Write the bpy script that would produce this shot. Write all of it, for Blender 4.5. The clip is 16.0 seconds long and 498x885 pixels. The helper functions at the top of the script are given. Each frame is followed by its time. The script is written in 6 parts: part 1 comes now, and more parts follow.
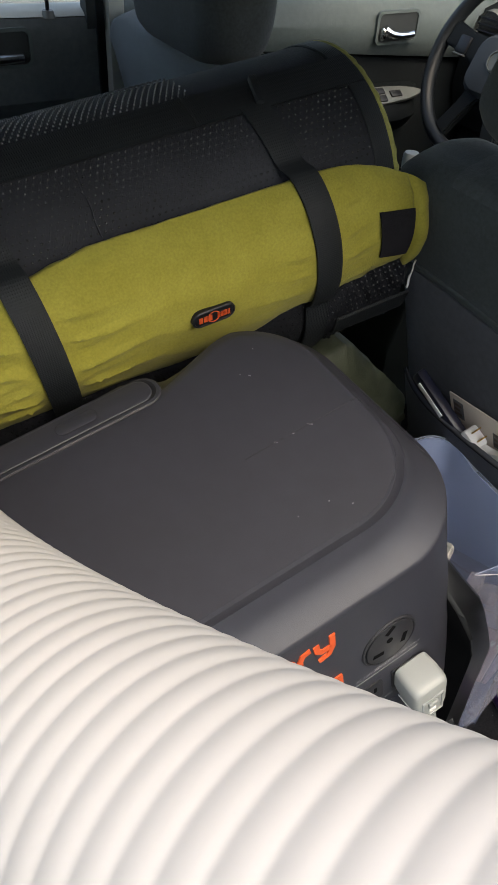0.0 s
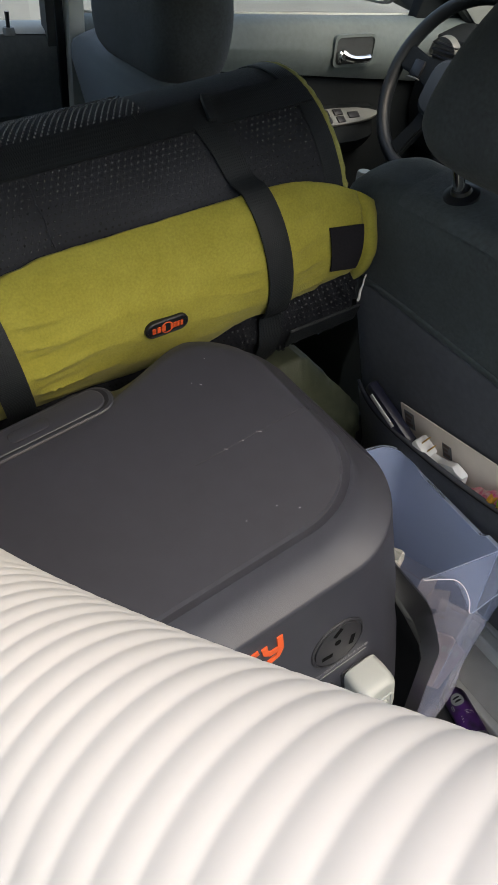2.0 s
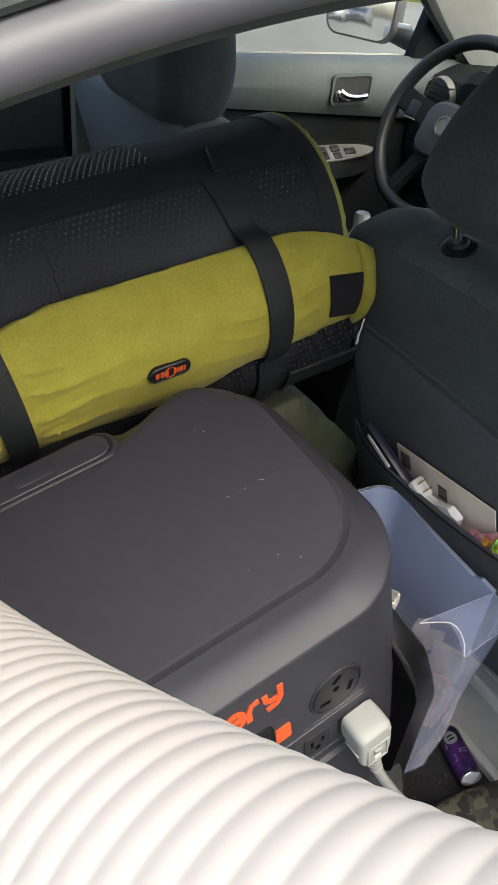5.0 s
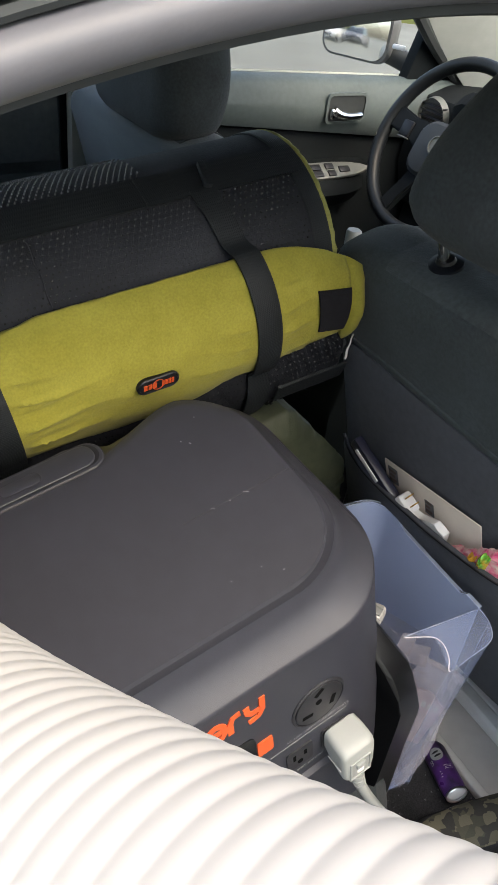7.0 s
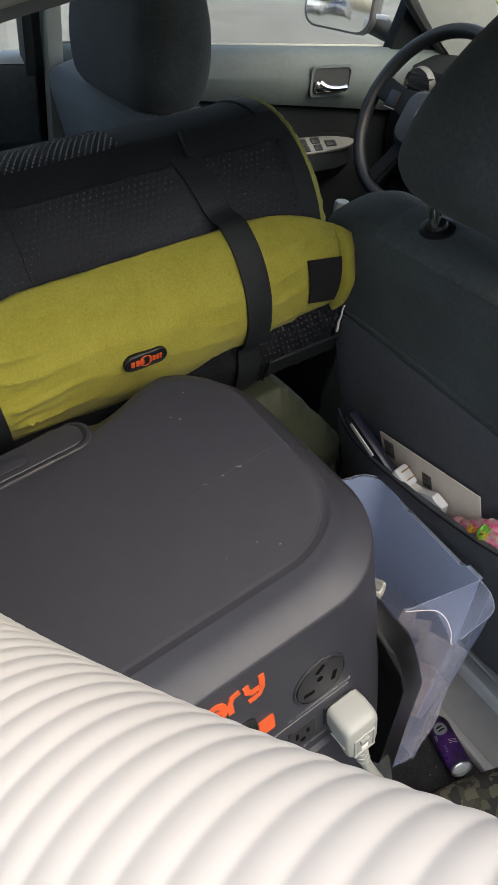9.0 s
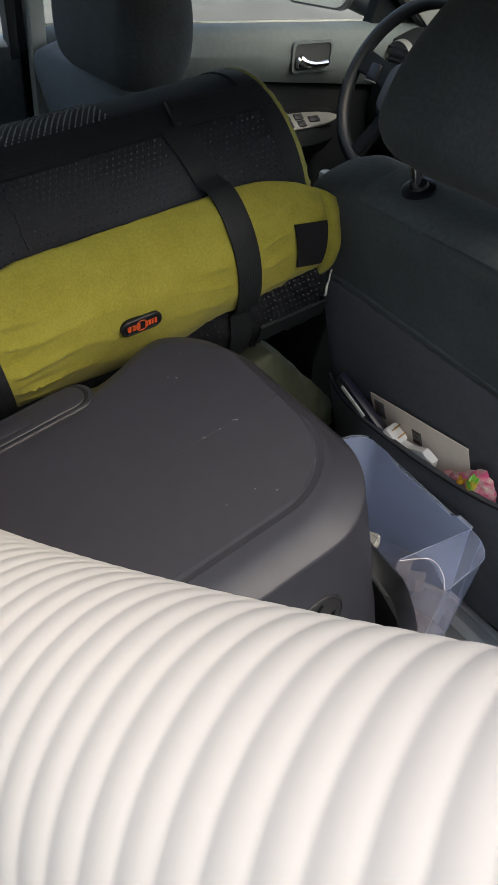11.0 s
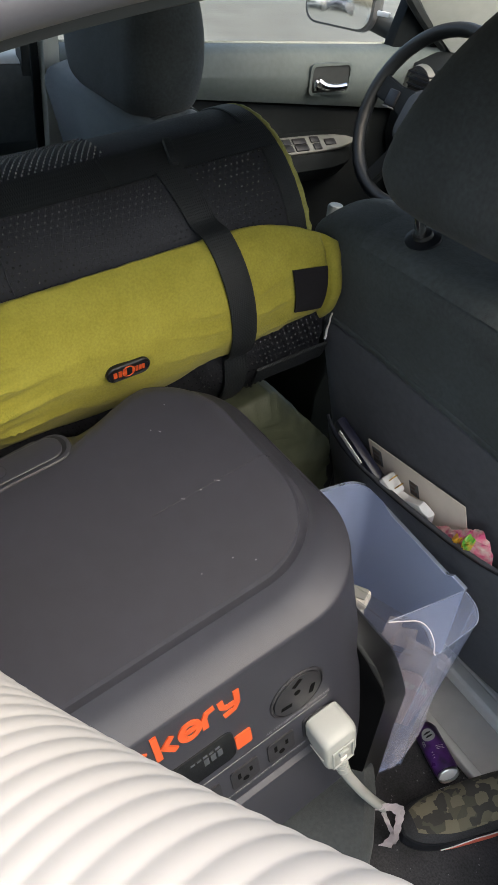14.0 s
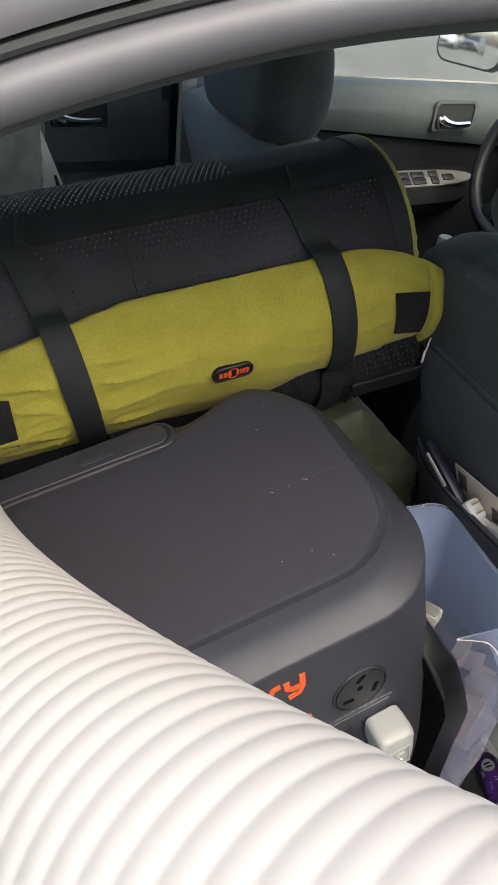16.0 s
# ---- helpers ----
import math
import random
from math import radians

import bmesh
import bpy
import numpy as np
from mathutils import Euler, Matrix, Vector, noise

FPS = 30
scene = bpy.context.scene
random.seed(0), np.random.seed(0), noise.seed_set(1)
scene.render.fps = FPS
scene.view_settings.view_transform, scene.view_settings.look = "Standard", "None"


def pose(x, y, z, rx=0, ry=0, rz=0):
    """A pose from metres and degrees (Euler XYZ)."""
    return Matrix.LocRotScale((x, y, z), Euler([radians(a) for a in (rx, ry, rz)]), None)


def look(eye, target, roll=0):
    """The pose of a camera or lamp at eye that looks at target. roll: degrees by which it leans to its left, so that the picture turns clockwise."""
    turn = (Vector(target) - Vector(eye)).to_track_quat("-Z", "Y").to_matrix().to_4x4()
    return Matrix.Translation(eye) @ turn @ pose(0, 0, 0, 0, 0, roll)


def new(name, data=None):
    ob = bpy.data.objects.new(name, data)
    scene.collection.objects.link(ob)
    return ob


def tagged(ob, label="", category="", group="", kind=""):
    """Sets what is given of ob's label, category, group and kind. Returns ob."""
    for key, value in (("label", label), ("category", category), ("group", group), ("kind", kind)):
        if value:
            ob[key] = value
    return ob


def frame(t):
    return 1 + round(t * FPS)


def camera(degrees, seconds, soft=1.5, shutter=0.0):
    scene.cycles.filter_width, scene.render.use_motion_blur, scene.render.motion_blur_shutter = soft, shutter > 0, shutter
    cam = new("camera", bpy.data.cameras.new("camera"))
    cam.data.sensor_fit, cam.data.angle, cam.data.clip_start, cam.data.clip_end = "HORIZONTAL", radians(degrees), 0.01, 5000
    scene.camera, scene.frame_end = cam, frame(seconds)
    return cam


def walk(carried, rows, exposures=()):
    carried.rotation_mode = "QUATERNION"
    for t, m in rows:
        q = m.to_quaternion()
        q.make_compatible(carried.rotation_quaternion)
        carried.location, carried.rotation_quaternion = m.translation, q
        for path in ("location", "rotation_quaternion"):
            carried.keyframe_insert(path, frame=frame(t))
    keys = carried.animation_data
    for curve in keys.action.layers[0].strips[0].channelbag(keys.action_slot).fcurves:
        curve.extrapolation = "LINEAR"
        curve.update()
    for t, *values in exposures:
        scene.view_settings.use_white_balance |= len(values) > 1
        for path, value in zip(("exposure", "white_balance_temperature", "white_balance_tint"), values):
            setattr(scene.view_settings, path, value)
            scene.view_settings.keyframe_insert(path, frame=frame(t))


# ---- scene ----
cam = camera(35.8, 16.0, soft=0.85)
METRES, EYE, TILT, LEAN, TURN = 0.42, 1.33, -40.0, -3.0, 60.0
ROWS = [
    (0.0, 0.0, 0.0, 0.0, 0.0, 0.0, 0.0),
    (0.5, -0.0174, -0.0463, -0.0117, -0.45, 0.43, 0.14),
    (1.0, -0.0196, -0.0533, -0.0122, -1.06, 0.92, -0.04),
    (1.5, 0.0098, -0.0465, -0.0075, -2.05, 1.22, 0.01),
    (2.0, 0.0342, -0.036, -0.0197, -2.41, 1.23, 0.18),
    (2.5, 0.0452, -0.042, -0.0228, -2.45, 1.26, 0.67),
    (3.0, 0.0547, -0.0815, -0.0217, -2.63, 1.29, 1.22),
    (3.5, 0.032, -0.0729, 0.0063, -2.84, 1.53, 1.13),
    (4.0, 0.0159, -0.067, 0.0209, -2.93, 1.89, 0.57),
    (6.5, 0.0109, -0.066, 0.0478, -3.51, 3.66, -1.17),
    (7.0, 0.0282, -0.0752, 0.0329, -3.54, 3.78, -1.18),
    (7.5, 0.0451, -0.059, 0.027, -3.7, 3.74, -0.91),
    (8.0, 0.0563, -0.0385, 0.021, -3.83, 3.54, -0.11),
    (8.5, 0.0522, -0.027, 0.0116, -3.77, 3.15, 0.7),
    (9.0, 0.0372, -0.0302, 0.0105, -3.82, 2.72, 0.62),
    (11.5, 0.0294, -0.1051, -0.07, -4.32, 1.67, 3.06),
    (12.0, 0.0325, -0.1093, -0.0623, -4.49, 1.7, 3.31),
    (12.5, 0.0535, -0.1226, -0.0501, -4.66, 1.74, 3.55),
    (13.0, 0.0921, -0.1193, 0.0023, -4.72, 1.81, 3.27),
    (13.5, 0.0861, -0.0807, 0.0298, -4.58, 2.03, 1.42),
    (14.0, 0.0951, -0.0351, 0.0548, -3.31, 2.13, 0.26),
    (14.5, 0.0801, 0.0321, 0.0668, 2.23, 2.19, -1.54),
    (15.0, 0.0574, -0.0267, 0.0533, 0.41, 2.31, -2.75),
    (15.5, 0.0719, -0.0821, 0.0371, -0.04, 2.77, -4.09),
    (16.0, 0.0948, -0.1522, -0.0033, 3.13, 3.66, -5.93),
]
walk(cam, [(t, pose(0.84, 0, EYE, TILT, LEAN, TURN) @ pose(METRES * x, METRES * y, METRES * z, 90 + pitch, roll, yaw)) for t, x, y, z, yaw, pitch, roll in ROWS],
     exposures=[(t, e + 0.93, 7300, 6) for t, e in ((0.0, 0.75), (3.0, 0.75), (4.2, 0.85), (6.3, 1.14), (7.1, 1.14), (7.5, 1.0), (8.0, 1.15), (9.0, 0.84), (11.3, 0.6), (12.6, 0.6), (13.0, 0.72), (13.5, 0.98), (14.0, 1.0), (14.5, 1.2), (15.0, 1.35), (15.5, 1.07), (16.0, 0.9))])

# ---- world and light ----
world = bpy.data.worlds.new("overcast")
scene.world = world
world.use_nodes = True
sky = world.node_tree.nodes.new("ShaderNodeTexSky")
sky.sky_type, sky.sun_disc = "NISHITA", False
sky.sun_elevation, sky.sun_rotation = radians(54), radians(80)
sky.dust_density, sky.air_density, sky.ozone_density = 4.0, 1.0, 2.0
bg = world.node_tree.nodes["Background"]
bg.inputs["Strength"].default_value = 0.15
world.node_tree.links.new(sky.outputs[0], bg.inputs[0])
sun = new("sun", bpy.data.lights.new("sun", "SUN"))
sun.data.energy, sun.data.angle, sun.data.color = 0.5, radians(70), (1.0, 0.97, 0.93)
sun.matrix_world = look((5, 0.5, 7), (0, 0, 0))


# ---- materials ----
def mat(name, color, rough=0.6, metal=0.0, vary=0.12, scale=30.0, bump=0.0, bump_scale=400.0, spec=0.5,
        color2=None, mix_scale=6.0, sheen=0.0, transmission=0.0, stain=0.0):
    """A surface with mottling at a fine and a coarse scale, and fine relief."""
    m = bpy.data.materials.new(name)
    m.use_nodes = True
    nt = m.node_tree
    b = nt.nodes["Principled BSDF"]
    n, l = nt.nodes, nt.links
    tc = n.new("ShaderNodeTexCoord")
    fine = n.new("ShaderNodeTexNoise")
    fine.inputs["Scale"].default_value, fine.inputs["Detail"].default_value = scale, 5.0
    coarse = n.new("ShaderNodeTexNoise")
    coarse.inputs["Scale"].default_value, coarse.inputs["Detail"].default_value = mix_scale, 3.0
    for t in (fine, coarse):
        l.new(tc.outputs["Object"], t.inputs["Vector"])
    rgb = n.new("ShaderNodeMix")
    rgb.data_type = "RGBA"
    c2 = color2 or tuple(c * (1 - 2 * vary) for c in color)
    rgb.inputs["A"].default_value, rgb.inputs["B"].default_value = (*color, 1), (*c2, 1)
    ramp = n.new("ShaderNodeMapRange")
    ramp.inputs["From Min"].default_value, ramp.inputs["From Max"].default_value = 0.35, 0.65
    l.new(coarse.outputs["Fac"], ramp.inputs["Value"])
    l.new(ramp.outputs["Result"], rgb.inputs["Factor"])
    hsv = n.new("ShaderNodeHueSaturation")
    val = n.new("ShaderNodeMapRange")
    val.inputs["From Min"].default_value, val.inputs["From Max"].default_value = 0.3, 0.7
    val.inputs["To Min"].default_value, val.inputs["To Max"].default_value = 1 - vary, 1 + vary
    l.new(fine.outputs["Fac"], val.inputs["Value"])
    l.new(val.outputs["Result"], hsv.inputs["Value"])
    l.new(rgb.outputs["Result"], hsv.inputs["Color"])
    l.new(hsv.outputs["Color"], b.inputs["Base Color"])
    ro = n.new("ShaderNodeMapRange")
    ro.inputs["To Min"].default_value, ro.inputs["To Max"].default_value = max(0.02, rough - 0.08), min(1, rough + 0.08)
    l.new(coarse.outputs["Fac"], ro.inputs["Value"])
    l.new(ro.outputs["Result"], b.inputs["Roughness"])
    b.inputs["Metallic"].default_value = metal
    b.inputs["Specular IOR Level"].default_value = spec
    b.inputs["Sheen Weight"].default_value = sheen
    b.inputs["Sheen Roughness"].default_value = 0.5
    b.inputs["Transmission Weight"].default_value = transmission
    if bump:
        tex = n.new("ShaderNodeTexNoise")
        tex.inputs["Scale"].default_value, tex.inputs["Detail"].default_value = bump_scale, 2.0
        l.new(tc.outputs["Object"], tex.inputs["Vector"])
        bn = n.new("ShaderNodeBump")
        bn.inputs["Strength"].default_value, bn.inputs["Distance"].default_value = bump, 0.001
        l.new(tex.outputs["Fac"], bn.inputs["Height"])
        l.new(bn.outputs["Normal"], b.inputs["Normal"])
    return m


def woven(name, color, period=0.0022, rough=0.75):
    """Webbing: ribs across and along the strip, in colour and relief."""
    m = mat(name, color, rough, vary=0.1, spec=0.3)
    nt = m.node_tree
    n, l, b = nt.nodes, nt.links, nt.nodes["Principled BSDF"]
    tc = n.new("ShaderNodeTexCoord")
    waves = []
    for direction, k in (("Z", 1.0), ("Y", 1.0)):
        w = n.new("ShaderNodeTexWave")
        w.bands_direction = direction
        w.inputs["Scale"].default_value = 0.314 / period * k
        w.inputs["Distortion"].default_value = 0.4
        l.new(tc.outputs["Object"], w.inputs["Vector"])
        waves.append(w)
    mul = n.new("ShaderNodeMath")
    mul.operation = "MULTIPLY"
    l.new(waves[0].outputs["Fac"], mul.inputs[0])
    l.new(waves[1].outputs["Fac"], mul.inputs[1])
    bn = n.new("ShaderNodeBump")
    bn.inputs["Strength"].default_value, bn.inputs["Distance"].default_value = 0.55, 0.0006
    l.new(mul.outputs["Value"], bn.inputs["Height"])
    l.new(bn.outputs["Normal"], b.inputs["Normal"])
    return m


M_STATION = mat("graphite_plastic", (0.0281, 0.0292, 0.0387), 0.44, vary=0.06, scale=60, bump=0.10, bump_scale=1500, spec=0.5)
M_STATION_DARK = mat("dark_plastic", (0.017, 0.017, 0.021), 0.5, vary=0.08, bump=0.1, bump_scale=1200)
M_BLACK = mat("black_plastic", (0.011, 0.012, 0.015), 0.42, spec=0.3, vary=0.1, bump=0.05, bump_scale=900)
# console plastic, darkened in colour for the deep shadow between the seats
M_CONSOLE_SHADED = mat("console_plastic_shaded", (0.0045, 0.006, 0.0065), 0.3, spec=0.12, vary=0.1, bump=0.03, bump_scale=500)
M_CASE = mat("satin_black_case", (0.0065, 0.007, 0.0085), 0.33, spec=0.85, vary=0.08, bump=0.05, bump_scale=900)
M_ORANGE = mat("orange_print", (0.58, 0.082, 0.02), 0.55, vary=0.06)
M_GREYPRINT = mat("grey_print", (0.12, 0.12, 0.125), 0.6, vary=0.05)
M_LETTER = mat("white_print", (0.28, 0.28, 0.29), 0.6, vary=0.04)
M_SCREEN = mat("dark_screen", (0.006, 0.007, 0.009), 0.15, vary=0.02)
M_DIGIT = mat("grey_digits", (0.05, 0.055, 0.065), 0.3, vary=0.02)
M_HOSE = mat("white_hose_plastic", (0.52, 0.492, 0.468), 0.5, vary=0.03, scale=12, bump=0.03, bump_scale=120)
M_OLIVE = mat("olive_plush", (0.272, 0.246, 0.042), 0.95, vary=0.10, scale=420, bump=0.55, bump_scale=600, sheen=0.06, spec=0.2,
              color2=(0.243, 0.218, 0.034), mix_scale=30)
M_MAT = mat("black_mat_fabric", (0.0235, 0.0258, 0.0325), 0.75, vary=0.2, scale=300, bump=0.4, bump_scale=900, spec=0.28)
M_DOT = mat("silicone_dot", (0.04, 0.041, 0.044), 0.22, spec=0.8, vary=0.25)
M_STRAP = woven("black_webbing", (0.0115, 0.0140, 0.0160), rough=0.62)
M_PATCH = mat("hook_patch", (0.013, 0.0125, 0.0155), 0.95, spec=0.2, vary=0.25, scale=500, bump=0.8, bump_scale=1300)
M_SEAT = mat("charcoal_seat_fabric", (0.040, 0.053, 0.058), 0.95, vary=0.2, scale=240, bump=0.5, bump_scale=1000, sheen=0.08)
# darker copy of the seat cloth: shade on headrests and cushions, as colour
M_SEAT_SHADED = mat("seat_fabric_shaded", (0.040, 0.048, 0.053), 0.95, vary=0.2, scale=240, bump=0.5, bump_scale=1000, sheen=0.05)
M_SEAT_PANEL = mat("seat_back_vinyl", (0.062, 0.067, 0.080), 0.7, vary=0.1, scale=120, bump=0.3, bump_scale=700)
M_SEAT_WOVEN = mat("woven_seat_insert", (0.050, 0.064, 0.069), 0.95, vary=0.22, scale=200, bump=0.6, bump_scale=700, sheen=0.15)
M_HUB = mat("grey_hub_vinyl", (0.0275, 0.0319, 0.0358), 0.6, vary=0.08, bump=0.2, bump_scale=700)
# seat cloth again, lightened by the side window's light painted into it
M_SEAT_LIT = mat("seat_fabric_lit", (0.066, 0.083, 0.089), 0.95, vary=0.15, scale=240, bump=0.4, bump_scale=900, sheen=0.3)
M_DOOR = mat("grey_door_vinyl", (0.083, 0.103, 0.103), 0.6, spec=0.3, vary=0.08, scale=90, bump=0.35, bump_scale=800)
M_DOOR_DARK = mat("black_door_vinyl", (0.0075, 0.0098, 0.0112), 0.72, spec=0.1, vary=0.1, scale=90, bump=0.3, bump_scale=800)
M_REAR_DOOR = mat("charcoal_rear_door_vinyl", (0.0900, 0.1032, 0.1080), 0.55, spec=0.4, vary=0.12, scale=90, bump=0.3, bump_scale=800)
M_CHROME = mat("satin_chrome", (0.75, 0.76, 0.76), 0.16, metal=1.0, vary=0.03)
M_SWITCHPLATE = mat("silver_switch_panel", (0.118, 0.126, 0.118), 0.45, vary=0.05)
M_DASH = mat("black_dash", (0.0115, 0.014, 0.016), 0.65, spec=0.1, vary=0.1, bump=0.3, bump_scale=700)
M_LEATHER = mat("black_leather", (0.013, 0.0155, 0.018), 0.42, spec=0.3, vary=0.12, bump=0.25, bump_scale=600)
M_PILLAR = mat("light_pillar_trim", (0.46, 0.48, 0.44), 0.75, vary=0.05, bump=0.2, bump_scale=600)
M_HEADLINER = mat("headliner", (0.42, 0.41, 0.38), 0.95, vary=0.06, bump=0.3, bump_scale=900)
M_CARPET = mat("black_carpet", (0.0609, 0.0595, 0.0623), 1.0, spec=0.15, vary=0.35, scale=420, bump=0.9, bump_scale=900)
M_PAINT = mat("silver_paint", (0.17, 0.17, 0.185), 0.32, metal=0.4, vary=0.03, scale=500)
M_FLANGE = mat("satin_grey_flange", (0.104, 0.105, 0.118), 0.5, vary=0.05, scale=40, bump=0.05)
M_RUBBER = mat("black_rubber", (0.0336, 0.0384, 0.0396), 0.65, spec=0.3, vary=0.1)
M_WHITE = mat("white_plastic", (0.285, 0.295, 0.282), 0.42, vary=0.03)
M_BRIGHT = mat("bright_white_plastic", (0.72, 0.72, 0.71), 0.45, vary=0.04)
M_TAG = mat("pale_ribbon", (0.78, 0.70, 0.73), 0.5, vary=0.12)
M_GREYBOX = mat("pale_grey_plastic", (0.68, 0.665, 0.63), 0.5, vary=0.05, mix_scale=10)
M_SHOE = mat("black_shoe_mesh", (0.030, 0.030, 0.032), 0.85, spec=0.3, vary=0.25, scale=500, bump=0.6, bump_scale=1300)
M_PIPING = mat("pale_olive_piping", (0.36, 0.35, 0.10), 0.9, vary=0.15, scale=300, bump=0.4)
M_HOUSING = mat("satin_grey_housing", (0.10, 0.10, 0.10), 0.45, vary=0.05)
M_TRAY = mat("grey_plastic", (0.50, 0.485, 0.455), 0.5, vary=0.06, mix_scale=10)
M_BENCH = mat("slate_bench_fabric", (0.034, 0.041, 0.045), 0.95, vary=0.2, scale=240, bump=0.5, bump_scale=1000, sheen=0.05)
M_BAG = mat("olive_nylon", (0.070, 0.080, 0.046), 0.62, vary=0.14, scale=80, bump=0.3, bump_scale=500)
M_PAVE = mat("grey_pavement", (0.145, 0.152, 0.135), 0.9, vary=0.14, scale=2.2, bump=0.5, bump_scale=60, mix_scale=0.35)
M_GRASS = mat("yellow_green_grass", (0.115, 0.125, 0.035), 0.95, vary=0.3, scale=9, color2=(0.075, 0.10, 0.028), mix_scale=1.2, bump=0.8, bump_scale=40)
M_PAPER = mat("cream_card", (0.68, 0.6, 0.52), 0.6, vary=0.05)
M_BRASS = mat("brass", (0.55, 0.36, 0.12), 0.3, metal=1.0, vary=0.05)
M_NAVY = mat("navy_plastic", (0.012, 0.014, 0.03), 0.35, vary=0.08)
M_CAN = mat("purple_can_print", (0.11, 0.03, 0.2), 0.3, metal=0.3, vary=0.1, mix_scale=40, color2=(0.03, 0.02, 0.05))
M_ALU = mat("aluminium", (0.7, 0.7, 0.7), 0.3, metal=1.0, vary=0.06)
M_FOIL = mat("crinkled_silver_foil", (0.7, 0.74, 0.69), 0.24, metal=0.45, vary=0.2, scale=30, bump=1.0, bump_scale=45)
M_CAMO = mat("camouflage_cloth", (0.10, 0.09, 0.055), 0.9, vary=0.2, scale=300, color2=(0.012, 0.013, 0.012), mix_scale=42, bump=0.3)
def blocky(m, colors, scale):
    """Breaks a cloth into hard-edged blocky patches of several colours."""
    nt = m.node_tree
    n, l, b = nt.nodes, nt.links, nt.nodes["Principled BSDF"]
    tc = n.new("ShaderNodeTexCoord")
    warp = n.new("ShaderNodeTexNoise")
    warp.inputs["Scale"].default_value = scale * 0.6
    add = n.new("ShaderNodeVectorMath")
    add.operation = "MULTIPLY_ADD"
    add.inputs[1].default_value = (0.012, 0.012, 0.012)
    l.new(tc.outputs["Object"], warp.inputs["Vector"])
    l.new(warp.outputs["Color"], add.inputs[0])
    l.new(tc.outputs["Object"], add.inputs[2])
    vo = n.new("ShaderNodeTexVoronoi")
    vo.distance = "CHEBYCHEV"
    vo.inputs["Scale"].default_value = scale
    l.new(add.outputs["Vector"], vo.inputs["Vector"])
    ramp = n.new("ShaderNodeValToRGB")
    ramp.color_ramp.interpolation = "CONSTANT"
    for k, c in enumerate(colors):
        e = ramp.color_ramp.elements[k] if k < 2 else ramp.color_ramp.elements.new(k / len(colors))
        e.position, e.color = k / len(colors), (*c, 1)
    l.new(vo.outputs["Color"], ramp.inputs["Fac"])
    l.new(ramp.outputs["Color"], b.inputs["Base Color"])
    return m


blocky(M_CAMO, ((0.10, 0.090, 0.058), (0.060, 0.056, 0.038), (0.036, 0.033, 0.027), (0.135, 0.118, 0.076), (0.075, 0.068, 0.045)), 55)
M_SOLE = mat("orange_sole", (0.6, 0.11, 0.06), 0.6, vary=0.08)
M_PINK = mat("pink_wrapper", (0.75, 0.12, 0.25), 0.25, vary=0.1, color2=(0.7, 0.5, 0.45), mix_scale=90)
M_BROWN = mat("brown_print", (0.09, 0.06, 0.045), 0.6, vary=0.2, mix_scale=120)
M_YELLOW = mat("yellow_wrapper", (0.72, 0.36, 0.04), 0.25, vary=0.12, mix_scale=80)
M_HOLE = mat("dark_hole", (0.0045, 0.0045, 0.005), 0.9, spec=0.05, vary=0.0)
# case plastic made darker and duller: the unlit front face, as colour
M_CASE_SHADED = mat("black_case_shaded", (0.0018, 0.0020, 0.0025), 0.85, spec=0.03, vary=0.08, bump=0.05, bump_scale=900)
M_GREEN = mat("green_wrapper", (0.1, 0.45, 0.06), 0.25, vary=0.1, color2=(0.75, 0.4, 0.05), mix_scale=80)


def clear(name, color, rough, ior=1.4, alpha=1.0):
    """See-through plastic or glass: part straight through, part gloss."""
    m = bpy.data.materials.new(name)
    m.use_nodes = True
    b = m.node_tree.nodes["Principled BSDF"]
    b.inputs["Base Color"].default_value = (*color, 1)
    b.inputs["Roughness"].default_value, b.inputs["IOR"].default_value = rough, ior
    b.inputs["Alpha"].default_value = alpha
    return m


M_BIN = clear("clear_bin_plastic", (0.55, 0.65, 0.92), 0.25, 1.45, 0.43)
M_BIN_EDGE = clear("clear_bin_edge", (0.55, 0.62, 0.76), 0.25, 1.45, 0.36)
M_GLASS = clear("window_glass", (0.06, 0.07, 0.07), 0.03, 1.45, 0.07)
M_BIN_WALL = clear("clear_bin_wall", (0.34, 0.41, 0.62), 0.4, 1.45, 0.2)
M_BIN_CLEAR = clear("clear_bin_front", (0.5, 0.5, 0.62), 0.25, 1.45, 0.15)
M_FILM = clear("clear_film", (0.68, 0.62, 0.67), 0.25, 1.4, 0.34)
M_PRINTED = mat("printed_pouch_card", (0.62, 0.47, 0.47), 0.5, vary=0.1, mix_scale=25)
M_MIRROR = mat("mirror_glass", (0.85, 0.87, 0.87), 0.02, metal=1.0, vary=0.0)


# ---- mesh helpers ----
def thing(name, m, label, category, group="", kind=""):
    e = new(name)
    e.empty_display_size = 0.05
    e.matrix_world = m
    return tagged(e, label, category, group, kind)


def finish(bm, material, angle=35, flip=True):
    me = bpy.data.meshes.new("mesh")
    if flip:
        bmesh.ops.recalc_face_normals(bm, faces=bm.faces)
    bm.to_mesh(me)
    bm.free()
    for p in me.polygons:
        p.use_smooth = True
    me.set_sharp_from_angle(angle=radians(angle))
    for k in material if isinstance(material, (list, tuple)) else [material]:
        me.materials.append(k)
    return me


def part(name, bm, material, parent=None, label="", m=None, angle=35):
    """Links a bmesh as one mesh object under a thing or a part."""
    ob = new(name, finish(bm, material, angle))
    if parent is not None:
        ob.parent = parent
    if m is not None:
        ob.matrix_basis = m
    if label:
        ob["label"] = label
    return ob


